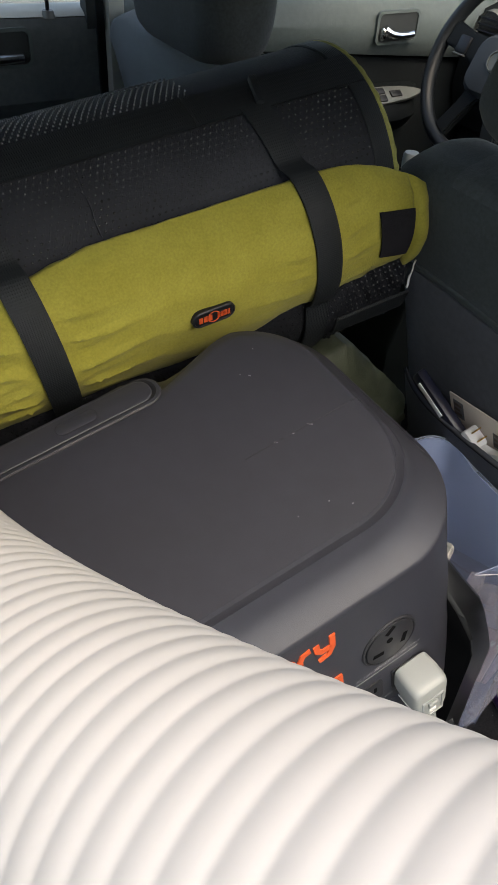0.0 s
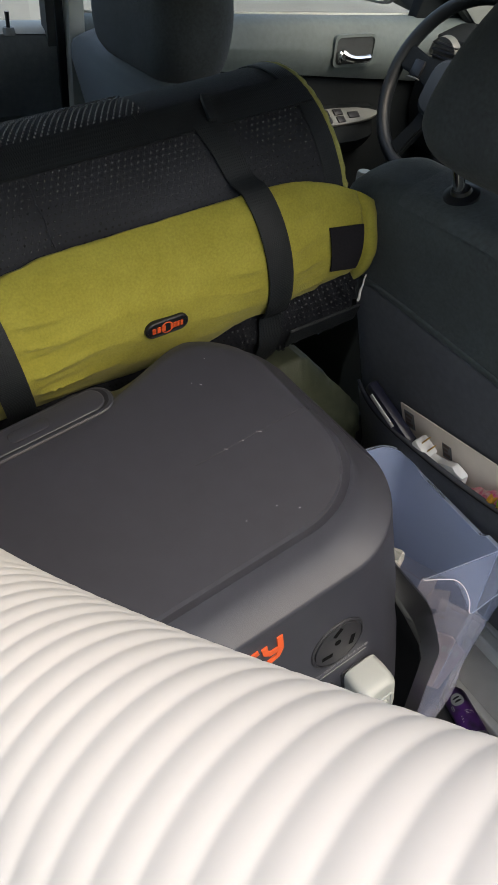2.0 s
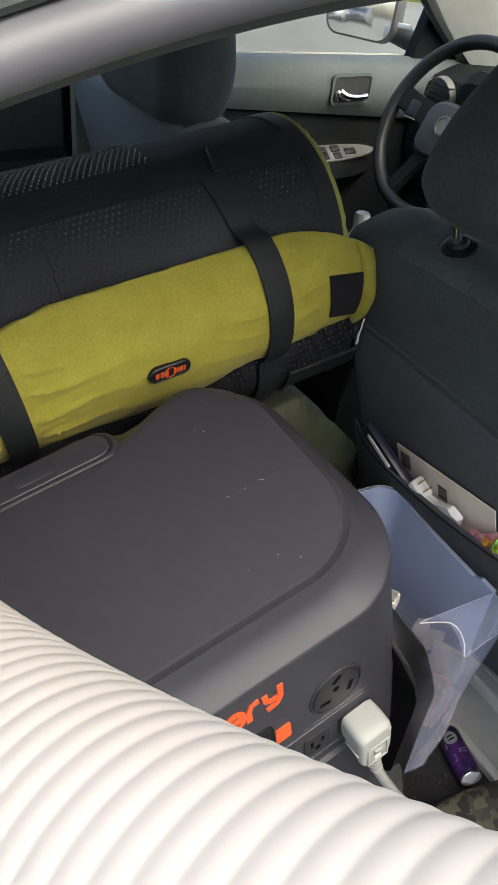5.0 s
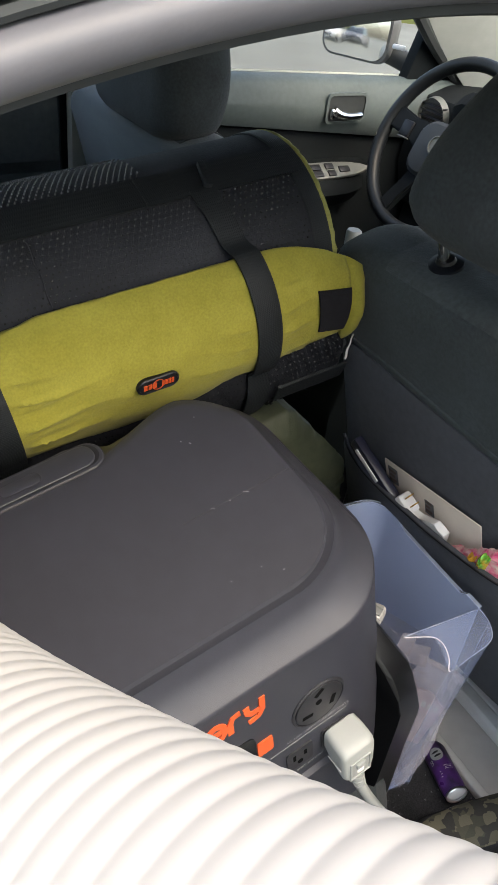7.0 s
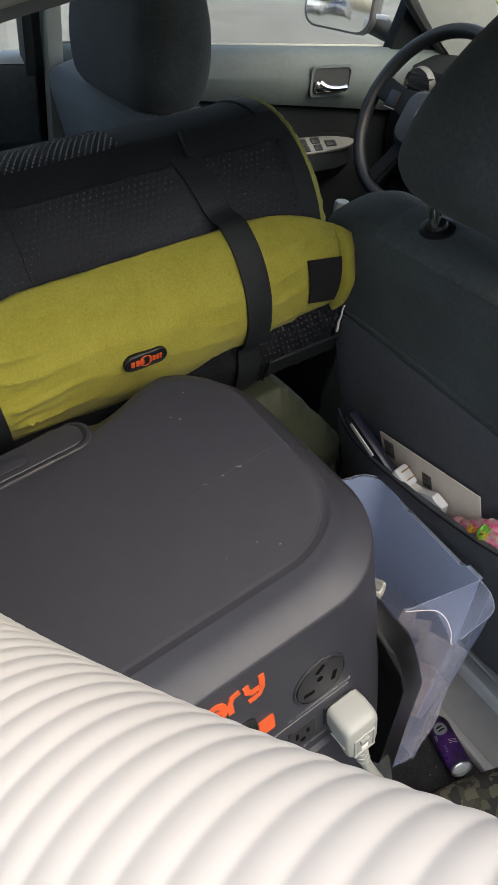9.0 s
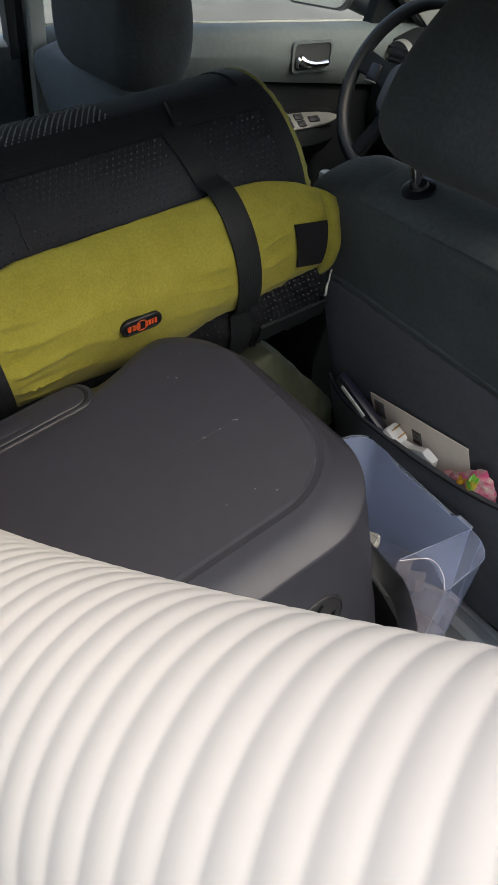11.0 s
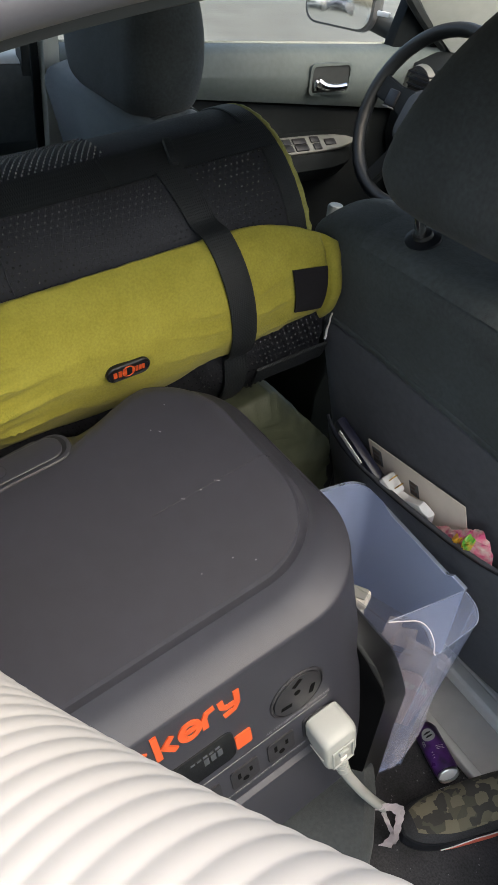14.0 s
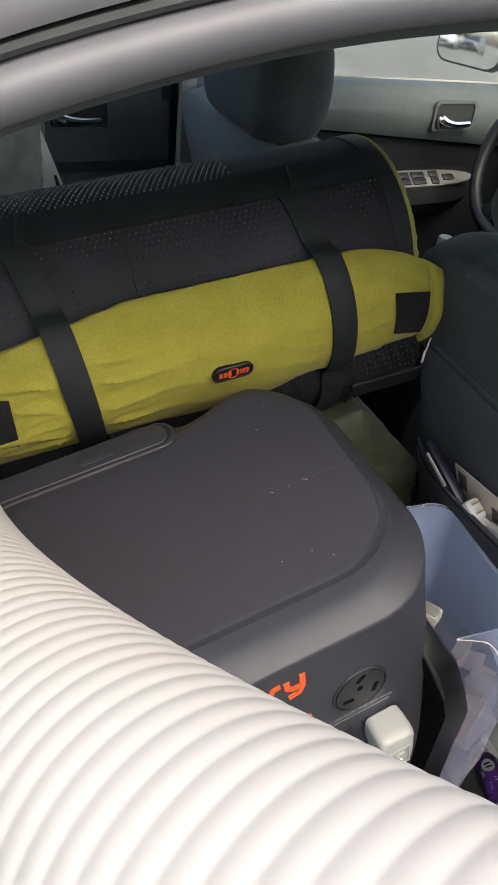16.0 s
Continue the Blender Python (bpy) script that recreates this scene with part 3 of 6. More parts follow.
# the car round the interior
car = thing("car_body", pose(0, 0.6, 0), "silver saloon car with its rear passenger door open", "car body", kind="structure")
C0 = Matrix.Translation((0, -0.6, 0))
part("roof_skin", moved(loft([[(-0.60, y, z - 0.03), (-0.52, y, z - 0.004), (0, y, z + 0.02), (0.44, y, z), (0.44, y, z - 0.012), (-0.60, y, z - 0.045)] for y, z in ((-0.55, 1.45), (-0.2, 1.475), (0.3, 1.485), (0.8, 1.475), (1.12, 1.45))]), C0), M_PAINT, car, "silver roof")
part("bonnet", moved(loft([[(-0.74, y, z - 0.05), (-0.66, y, z), (0, y, z + 0.03), (0.66, y, z), (0.74, y, z - 0.05), (0.74, y, 0.45), (-0.74, y, 0.45)] for y, z in ((2.0, 0.98), (2.4, 0.95), (2.9, 0.86), (3.2, 0.74), (3.28, 0.6))]), C0), M_PAINT, car, "silver bonnet")
part("boot", moved(loft([[(-0.74, y, z - 0.06), (-0.68, y, z), (0, y, z + 0.015), (0.68, y, z), (0.74, y, z - 0.06), (0.72, y, 0.4), (-0.72, y, 0.4)] for y, z in ((-0.98, 1.01), (-1.2, 1.0), (-1.4, 0.97), (-1.45, 0.8), (-1.44, 0.5))]), C0), M_PAINT, car, "silver boot lid")
for sx, ya, yb, nm in ((-1, -1.42, -0.52, "rear_wing"), (-1, -0.50, 0.60, "rear_door_skin"), (-1, 0.61, 1.90, "front_door_skin"), (-1, 1.91, 3.15, "front_wing"), (1, -1.42, -0.44, "rear_wing"), (1, 0.66, 1.90, "front_door_skin"), (1, 1.91, 3.15, "front_wing")):
    part(nm, moved(loft([[(sx * x, y, z) for x, z in ((0.772, 0.985), (0.80, 0.96), (0.845, 0.78), (0.85, 0.6), (0.82, 0.3), (0.80, 0.3), (0.79, 0.6), (0.772, 0.9))] for y in (ya, (ya + yb) / 2, yb)]), C0), M_PAINT, car, "silver body side")
for sx in (-1, 1):
    part("sill_panel", moved(box(min(sx * 0.73, sx * 0.80), max(sx * 0.73, sx * 0.80), -0.4, 1.9, 0.2, 0.3, 0.02), C0), M_PAINT, car)
    part("rear_pillar", moved(loft([[(sx * 0.76, y, z), (sx * 0.70, y, z), (sx * 0.70, y - w, z), (sx * 0.76, y - w, z)] if z < 1.1 else [(sx * 0.62, y, z), (sx * 0.56, y, z), (sx * 0.56, y - w, z), (sx * 0.62, y - w, z)] for y, z, w in ((-0.50, 0.98, 0.5), (-0.44, 1.42, 0.14))]), C0), M_PAINT, car, "silver rear pillar")
    for y in (-0.95, 2.39):
        wl = part("wheel", moved(tube([(sx * 0.63, y, 0.315), (sx * 0.64, y, 0.315), (sx * 0.82, y, 0.315), (sx * 0.835, y, 0.315)], [0.28, 0.315, 0.315, 0.28], 36), C0), M_RUBBER, car, "black tyre")
        part("rim", moved(tube([(sx * 0.80, y, 0.315), (sx * 0.838, y, 0.315)], [0.2, 0.21], 24), C0), M_ALU, wl, "alloy rim")
part("centre_pillar", moved(loft([[(x, y, z) for x, y in ((xo, 0.62), (xo, 0.72), (xo - 0.05, 0.72), (xo - 0.05, 0.62))] for xo, z in ((0.77, 0.3), (0.77, 0.98), (0.64, 1.41))]), C0), M_PAINT, car, "silver centre pillar")
for nm, q in (("windscreen", [(-0.68, 1.98, 1.0), (0.68, 1.98, 1.0), (0.56, 1.13, 1.43), (-0.56, 1.13, 1.43)]), ("rear_window", [(-0.66, -0.98, 1.02), (0.66, -0.98, 1.02), (0.54, -0.52, 1.43), (-0.54, -0.52, 1.43)])):
    g = part(nm, moved(loft([q, [(x, y, z + 0.005) for x, y, z in q]]), C0), M_GLASS, car, "clear curved glass")
    g.visible_shadow = False
part("parcel_shelf", moved(box(-0.68, 0.68, -0.98, -0.74, 0.97, 0.99, 0.005), C0), M_DOOR_DARK, car, "black parcel shelf")
part("right_front_pillar", moved(tube([(0.70, 1.95, 0.98), (0.62, 1.12, 1.42)], 0.035, 10), C0), M_PAINT, car)
od = thing("door_3", pose(0.79, 0.64, 0.3, 0, 0, 80), "open rear passenger door, silver outside and black inside", "car door", kind="structure")
part("skin", loft([[(x, -y, z) for x, z in ((0.0, 0.05), (0.03, 0.3), (0.03, 0.5), (0.0, 0.66), (-0.03, 0.66), (-0.05, 0.3), (-0.03, 0.05))] for y in (0.0, 0.5, 0.98)]), M_PAINT, od, "silver door skin")
part("inner_panel", loft([[(x, -y, z) for x, z in ((-0.052, 0.1), (-0.055, 0.6), (-0.03, 0.664), (-0.06, 0.664), (-0.085, 0.55), (-0.085, 0.15))] for y in (0.03, 0.5, 0.93)]), M_DOOR_DARK, od, "black inner panel")
part("window_frame", tube(spline([(-0.02, -0.02, 0.66), (-0.10, -0.05, 1.02), (-0.13, -0.4, 1.05), (-0.11, -0.75, 0.98), (-0.03, -0.97, 0.66)], 8), 0.022, 8), M_PAINT, od, "silver window frame")
# shell behind and ahead of what the camera sees
solid("wall_rear", prism([(-0.75, 0.3), (0.75, 0.3), (0.75, 0.98), (-0.75, 0.98)], "y", -0.735, -0.70), M_CARPET, "black trunk wall behind the rear bench", "car body", kind="structure")
solid("wall_front_right", prism([(0.62, 0.3), (1.9, 0.3), (1.9, 0.98), (0.62, 1.0)], "x", 0.70, 0.76), M_DOOR_DARK, "black front passenger door panel", "car door", kind="structure")


# seen in the wing mirror: parked cars and a shrub across the lot
def parked_car(m, paint, label):
    c = thing("parked_car", m, label, "car", "parked cars")
    half = [(-2.2, 0.35), (-2.25, 0.7), (-2.1, 0.88), (-1.2, 0.98), (-0.6, 1.38), (0.7, 1.42), (1.5, 1.02), (2.2, 0.95), (2.28, 0.6), (2.2, 0.3)]
    part("body", prism([(u, min(v, 0.98)) for u, v in half], "x", -0.88, 0.88, 0.06), paint, c, "painted body")
    part("roof", loft([[(x * k, y, z) for x in (-0.74, 0.74)] + [(x * k, y, z - 0.03) for x in (0.74, -0.74)] for y, z, k in ((-0.55, 1.36, 0.9), (0, 1.44, 0.95), (0.7, 1.42, 0.9))]), paint, c, "painted roof")
    part("glasshouse", loft([[(x, y, z) for x, y in ((-w, a), (w, a), (w, b), (-w, b))] for z, w, a, b in ((0.98, 0.80, -1.15, 1.45), (1.36, 0.66, -0.55, 0.72))]), M_SCREEN, c, "dark windows")
    for x in (-0.82, 0.82):
        for y in (-1.4, 1.4):
            wh = part("wheel", tube([(x - 0.1, y, 0.32), (x - 0.09, y, 0.32), (x + 0.09, y, 0.32), (x + 0.1, y, 0.32)], [0.26, 0.32, 0.32, 0.26], 28), M_RUBBER, c, "black tyre")
            part("rim", tube([(x - 0.105, y, 0.32), (x + 0.105, y, 0.32)], 0.2, 20), M_ALU, wh, "alloy rim")
    for x in (-0.62, 0.62):
        part("headlight", blob(x, -2.16, 0.72, 0.17, 0.08, 0.08), M_GREYBOX, c, "clear headlight")
        part("tail_light", blob(x, 2.22, 0.78, 0.15, 0.05, 0.08), M_ORANGE, c, "red tail light")
    part("grille", box(-0.4, 0.4, -2.29, -2.2, 0.5, 0.68, 0.02), M_BLACK, c, "black grille")
    return c


M_WHITECAR = mat("white_car_paint", (0.62, 0.63, 0.62), 0.25, vary=0.02)
parked_car(pose(-3.2, -12.5, 0, 0, 0, 186), M_PAINT, "silver saloon parked across the lot")
parked_car(pose(-6.0, -13.2, 0, 0, 0, 178), M_WHITECAR, "white saloon parked across the lot")
shrub = thing("shrub", pose(-4.7, -16.0, 0), "yellow-green roadside shrub between parked cars", "shrub")
M_LEAF = mat("yellow_green_leaf", (0.16, 0.18, 0.03), 0.7, vary=0.3, scale=6, color2=(0.07, 0.1, 0.02), mix_scale=3)
part("stem", tube([(0, 0, 0), (0.05, 0, 0.6), (0, 0.05, 1.2)], [0.06, 0.05, 0.02], 8), M_LEATHER, shrub, "brown stem")
lv, lf = [], []
for i in range(1500):
    d = Vector((random.gauss(0, 1), random.gauss(0, 1), random.gauss(0, 1))).normalized()
    p = Vector((0, 0, 1.25)) + Vector((d.x * 1.0, d.y * 1.0, d.z * 0.95)) * random.uniform(0.5, 1.0) * (0.8 + 0.5 * noise.noise(d * 2))
    a, b = d.orthogonal().normalized() * 0.07, d.cross(d.orthogonal().normalized()) * 0.045
    t = Vector((random.uniform(-0.04, 0.04), random.uniform(-0.04, 0.04), 0.03))
    k = len(lv)
    lv += [tuple(p - a), tuple(p + b + t), tuple(p + a), tuple(p - b + t)]
    lf.append((k, k + 1, k + 2, k + 3))
me = bpy.data.meshes.new("mesh")
me.from_pydata(lv, [], lf)
me.materials.append(M_LEAF)
cr = new("leaves", me)
cr.parent = shrub
tagged(cr, "small yellow-green leaves", kind="stuff")


# ---- seats ----
def seat(name, m, label, lean, head_lift, head_tilt, slim, broad=1.0, bulge=0.0):
    """A front seat: cushion, backrest, rear panel with a pocket, headrest on two posts. Origin on the floor below the backrest."""
    s = thing(name, m, label, "car seat", "front seats")
    # the broad driver's backrest takes the cloth with window light in its colour
    fab = M_SEAT_LIT if broad > 1 else M_SEAT
    lean_m = Matrix.Rotation(radians(lean), 4, "X")
    rows = []
    for z, w, f, b, r in ((0.0, 0.19, 0.10, 0.0, 0.05), (0.12, 0.20, 0.115, 0.0, 0.05), (0.28, 0.208, 0.12, 0.0, 0.05), (0.42, 0.222, 0.12, 0.001, 0.05), (0.48, 0.231, 0.117, 0.002, 0.05),
                          (0.53, 0.235, 0.112, 0.003, 0.05), (0.558, 0.233, 0.108, 0.004, 0.046), (0.573, 0.228, 0.101, 0.0075, 0.038), (0.583, 0.219, 0.092, 0.0135, 0.028), (0.589, 0.206, 0.082, 0.022, 0.018), (0.5905, 0.18, 0.07, 0.034, 0.009)):
        w, b = (max(w, 0.236) if broad > 1 and 0.2 < z < 0.56 else w) * (1 + (broad - 1) * min(1, z / 0.3)), b - bulge * min(1, z / 0.4)
        w -= 0.0 if broad > 1 else 2.2 * max(0.0, z - 0.560) ** 1.15
        rows.append([(u, v, z) for u, v in rrect(-w, w, b, f, r, 6)])
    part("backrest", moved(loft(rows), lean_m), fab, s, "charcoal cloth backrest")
    # stitched seam across the shoulder of the backrest
    part("seam", moved(tube(spline([(-0.221, 0.03, 0.474), (-0.205, 0.003, 0.466), (-0.1, 0.001, 0.460), (0.1, 0.001, 0.442), (0.205, 0.003, 0.433), (0.221, 0.03, 0.436)], 6), 0.0026, 8), lean_m), fab, s, "stitched welt")
    part("rear_panel", moved(loft([[(u, y, v + 0.02 + v / h * (0.026 - 0.082 * (u + 0.19))) for u, v in rrect(-w, w, 0, h, 0.03, 6)] for y, w, h in ((0.006, 0.196, 0.412), (-0.001, 0.196, 0.412), (-0.004, 0.190, 0.406))]), lean_m), M_SEAT_PANEL, s, "black vinyl rear panel")
    # pocket: a sagging bag of vinyl, open at the top
    outer, inner = [], []
    for k in range(21):
        u = -1 + 2 * k / 20
        sag = 0.003 * (1 - u * u) ** 0.8
        out = 0.027 * (1 - u ** 4)
        top = 0.298 - sag + (0.02 * u if u > 0 else 0.006 * u)
        outer.append([(0.192 * u, -0.008 - 0.35 * out, 0.03), (0.192 * u, -0.010 - out * 0.8, 0.10), (0.192 * u, -0.011 - out, top - 0.02), (0.192 * u, -0.010 - out * 1.05, top), (0.192 * u, -0.007 - out * 0.9, top + 0.001),
                      (0.192 * u, -0.007 - out * 0.85, top - 0.02), (0.192 * u, -0.008 - out * 0.6, 0.10), (0.192 * u, -0.0085, 0.04)])
    pk = part("pocket", moved(loft(outer, closed=True), lean_m), M_SEAT_PANEL, s, "sagging black map pocket")
    part("hem", moved(tube([q[3] for q in outer], 0.0016, 6), lean_m), M_BLACK, pk)
    part("cushion", blob(0, 0.30, 0.03, 0.25, 0.27, 0.09, power=4), M_SEAT_SHADED, s, "charcoal cloth cushion")
    part("base", box(-0.2, 0.2, 0.1, 0.5, -0.11 if m.translation.z > 0.44 else -0.045, 0.0, 0.01), M_BLACK, s, "black seat base")
    # lighter woven centre panel that laps over the top
    line = [(0.012, 0.583), (0.020, 0.5885), (0.032, 0.591), (0.070, 0.591), (0.083, 0.589), (0.093, 0.583), (0.102, 0.573), (0.109, 0.558), (0.114, 0.52), (0.119, 0.44)]
    part("centre_panel", moved(loft([[(u, v + 0.0012, z + 0.0016) for v, z in line] + [(u, v - 0.002, z - 0.002) for v, z in line[::-1]] for u in (-0.125, -0.06, 0.0, 0.06, 0.125)]), lean_m), M_SEAT_WOVEN, s, "grey woven centre panel")
    # headrest
    hm = lean_m @ Matrix.Translation((0, 0.04, 0.592 + head_lift))
    hrows = []
    for q in spline([(-0.004, 0.062, 0.022), (0.0, 0.090, 0.040), (0.010, 0.112, 0.053), (0.030, 0.130, 0.062), (0.08, 0.140, 0.066), (0.13, 0.135, 0.064), (0.175, 0.118, 0.057), (0.198, 0.097, 0.045), (0.208, 0.068, 0.027), (0.2095, 0.05, 0.016)], 4):
        z, w, t = q.x, q.y, q.z
        w *= 1 - slim * (0.27 + 6.3 * max(0.0, z)) if slim else 1.15
        hrows.append([(u, v, z) for u, v in rrect(-w, w, -t, t, min(w, t) * 0.85, 10)])
    hr = part("headrest", moved(loft(hrows), hm @ Matrix.Rotation(radians(-lean - head_tilt), 4, "X")), M_SEAT_SHADED, s, "cloth headrest with shade in its colour")
    for x in (-0.073, 0.073):
        part("headrest_post", moved(tube([(x, 0.002, 0.03), (x, 0.0105, -head_lift - 0.03)], 0.0058, 12), hm), M_CHROME, hr, "chrome post")
        tilt = hm @ Matrix.Translation((x, 0.010, -head_lift + 0.0035)) @ Matrix.Rotation(radians(5), 4, "X")
        part("post_collar", moved(join(tube([(0, 0, -0.007), (0, 0, 0.0), (0, 0, 0.0024)], [0.0192, 0.0188, 0.013], 28), tube([(0, 0, 0.0015), (0, 0, 0.006)], [0.0115, 0.0095], 18)), tilt), M_BLACK, s, "black plastic post collar")
    return s


seat("passenger_seat", pose(0.41, 0.726, 0.475), "charcoal cloth front passenger seat with a stuffed pocket", 16.0, 0.035, 25, 0.24)
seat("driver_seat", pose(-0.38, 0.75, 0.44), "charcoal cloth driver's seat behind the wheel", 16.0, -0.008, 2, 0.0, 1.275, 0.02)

# rear bench: follows the slope of the cushion
bench = thing("rear_bench", pose(0, 0.443, 0.542), "dark grey cloth rear bench seat", "car seat")
bm = bmesh.new()
prof = [(-0.012, -0.06), (-0.006, -0.03), (-0.012, -0.008), (-0.03, 0.004), (-0.07, 0.004), (-0.3, -0.04), (-0.62, -0.105), (-0.62, -0.2), (-0.04, -0.2), (-0.02, -0.12)]
fronts = ((0.0, 0.058, 0), (0.40, 0.058, 0), (0.50, 0.057, 0), (0.532, 0.055, 0), (0.555, 0.049, 0), (0.575, 0.041, 0), (0.592, 0.029, 0.001), (0.613, 0.010, 0.003), (0.632, -0.007, 0.007), (0.645, -0.022, 0.012), (0.655, -0.040, 0.020), (0.662, -0.07, 0.034))
part("cushion", loft([[(x, y + dy * (1.0 if y > -0.05 else 0.0), z - dz) for y, z in prof] for x, dy, dz in [(-x, dy, dz) for x, dy, dz in fronts[:0:-1]] + list(fronts)]), M_BENCH, bench, "dark cloth cushion")
part("backrest", loft([[(x, y, z) for y, z in ((-0.60, -0.1), (-0.63, 0.3), (-0.68, 0.42), (-0.76, 0.44), (-0.85, 0.40), (-0.80, -0.1))] for x in (-0.66, -0.6, 0.6, 0.66)]), M_BENCH, bench, "dark cloth backrest")
part("front_panel", box(-0.64, 0.64, -0.08, -0.045, -0.185, -0.12, 0.006), M_CARPET, bench, "black carpeted seat front")

# centre console with a bottle
con = thing("centre_console", pose(0, 0.9, 0.36), "black centre console between the front seats", "console")
K0 = Matrix.Translation((0, -0.9, -0.36))
part("body", moved(loft([[(u, y, v) for u, v in rrect(-0.10, 0.07, 0.36, h, 0.03, 4)] for y, h in ((0.74, 0.68), (0.77, 0.765), (0.95, 0.765), (0.99, 0.60), (1.38, 0.62))]), K0), M_CONSOLE_SHADED, con, "black body darkened for the shade between seats")
part("armrest_lid", moved(loft([[(u, y, v) for u, v in rrect(-0.09 + i, 0.062 - i, 0.768, h, 0.012, 4)] for y, h, i in ((0.752, 0.79, 0.006), (0.765, 0.80, 0.0), (0.93, 0.80, 0.0), (0.945, 0.79, 0.006))]), K0), M_LEATHER, con, "black padded armrest lid")
bt = thing("bottle", pose(-0.040, 0.816, 0.801), "small pale bottle with a white cap", "bottle")
part("body", tube([(0, 0, 0), (0, 0, 0.002), (0, 0, 0.078), (0, 0, 0.094), (0, 0, 0.106)], [0.018, 0.021, 0.021, 0.017, 0.0105], 24), M_GREYBOX, bt)
part("cap", tube([(0, 0, 0.105), (0, 0, 0.106), (0, 0, 0.128), (0, 0, 0.131)], [0.011, 0.0125, 0.0125, 0.0105], 24), M_WHITE, bt, "white screw cap")


# ---- power station on the bench ----
ST = Matrix(((0.9932, -0.0467, 0.1064, 0.565), (0.0667, 0.979, -0.1927, 0.377), (-0.0952, 0.1985, 0.9755, 0.939), (0, 0, 0, 1)))
st = thing("power_station", ST, "dark grey portable power station with orange lettering", "power station")
FL = math.tan(radians(6.9))
BACK, WIDE = -0.2989, 0.473


def ease(x):
    x = min(1.0, max(0.0, x))
    return x * x * (3 - 2 * x)


def plan(u0, u1, v0, v1, rf, rb, n=16):
    """Plan of the body: wider front corners, and a back that steps in behind the carrying handle."""
    out = []
    for cu, cv, r, a0 in ((u1 - rf, v1 - rf, rf, 0), (u0 + rb, v1 - rb, rb, 90), (u0 + rb, v0 + rb, rb, 180), (u1 - rf, v0 + rf, rf, 270)):
        for k in range(n + 1):
            a = radians(a0 + 90 * k / n)
            out.append((cu + r * math.cos(a), cv + r * math.sin(a)))
    i = 2 * n + 2
    a, b = out[i - 1], out[i]
    out[i:i] = [(a[0] + (b[0] - a[0]) * k / 12, a[1] + (b[1] - a[1]) * k / 12) for k in range(1, 12)]
    return [(u + 0.043 * min(1.0, max(0.0, (-0.055 - v) / 0.125)) * ease((-0.10 - u) / 0.16), v) for u, v in out]


def side_edge(z):
    return 0.0302 + 0.0566 * max(0.0, -0.05 - z)


def ring(z, inset, r):
    return [(u, v, z) for u, v in plan(BACK + inset, -FL * min(z, -0.05) - inset, -WIDE + inset, side_edge(z) - inset, r * 1.6088, r * 1.6173)]


def lid(u):
    """Height of the lid, falling a little towards the front."""
    return -0.0145 * min(1.0, max(0.0, (u + 0.25) / 0.22))


def fall(inset):
    """Drop of the smooth side shoulder at a distance from its edge."""
    return 0.054 * (1 - min(1.0, inset / 0.040)) ** 1.0816


def crown(points, z, inset):
    """Turns the grooved front shoulder and lid into the smooth shoulder of the back half."""
    out = []
    for u, v, _ in points:
        k = ease((-0.045 - u) / 0.085)
        front_z = min(z, lid(u)) if inset > 0.036 else z
        h = front_z + (lid(u) - fall(inset) - front_z) * k
        k = ease((-0.15 - u) / 0.08) * ease((-0.10 - v) / 0.08)
        out.append((u, v, h + (max(h, lid(u) - 0.001) - h) * k))
    return out


rows = [ring(-0.374, 0.02, 0.04), ring(-0.366, 0.004, 0.045), ring(-0.30, 0.0, 0.05), ring(-0.20, 0.0, 0.052), ring(-0.12, 0.0, 0.055), ring(-0.060, 0.0, 0.056),
        ring(-0.0556, 0.0002, 0.056)]
# rounded shoulder, groove, then the gently crowned lid
for z, inset, r in ((-0.0545, 0.0014, 0.056), (-0.0494, 0.0072, 0.056), (-0.0436, 0.0135, 0.056), (-0.0374, 0.0190, 0.055), (-0.0305, 0.0235, 0.054), (-0.0222, 0.0264, 0.053), (-0.0172, 0.0288, 0.052),
                    (-0.0178, 0.0312, 0.050), (-0.0186, 0.0335, 0.049), (-0.0186, 0.0352, 0.048), (-0.0131, 0.0368, 0.047), (-0.0118, 0.0395, 0.046), (-0.0080, 0.049, 0.04), (-0.0042, 0.06, 0.03), (-0.0015, 0.09, 0.02), (-0.0008, 0.105, 0.012)):
    rows.append(crown(ring(z, inset, r), z, inset))
body = part("body", loft(rows), M_STATION, st, "graphite plastic body", angle=55)
def lid_line(u, v):
    """A point on the lid or its side shoulder."""
    edge = max(0.0, side_edge(0.0) - v)
    k = ease((-0.045 - u) / 0.085)
    return Vector((u, v, lid(u) - fall(edge) * k + 0.0001))


for va, vb in ((-0.122, -0.084), (-0.078, -0.050), (-0.046, -0.018), (-0.015, 0.006)):
    part("lid_seam", tube([lid_line(-0.1275, va + (vb - va) * k / 6) for k in range(7)], 0.00035, 6), M_STATION_DARK, body)
# grip recess at the back of the top, with the folded handle
def pad_rings(u0, u1, v0, v1, r, steps):
    return loft([[(u - 0.005, v - 0.006, z) for u, v in rrect(u0 + i, u1 - i, v0 + i, v1 - i, r, 6)] for z, i in steps])


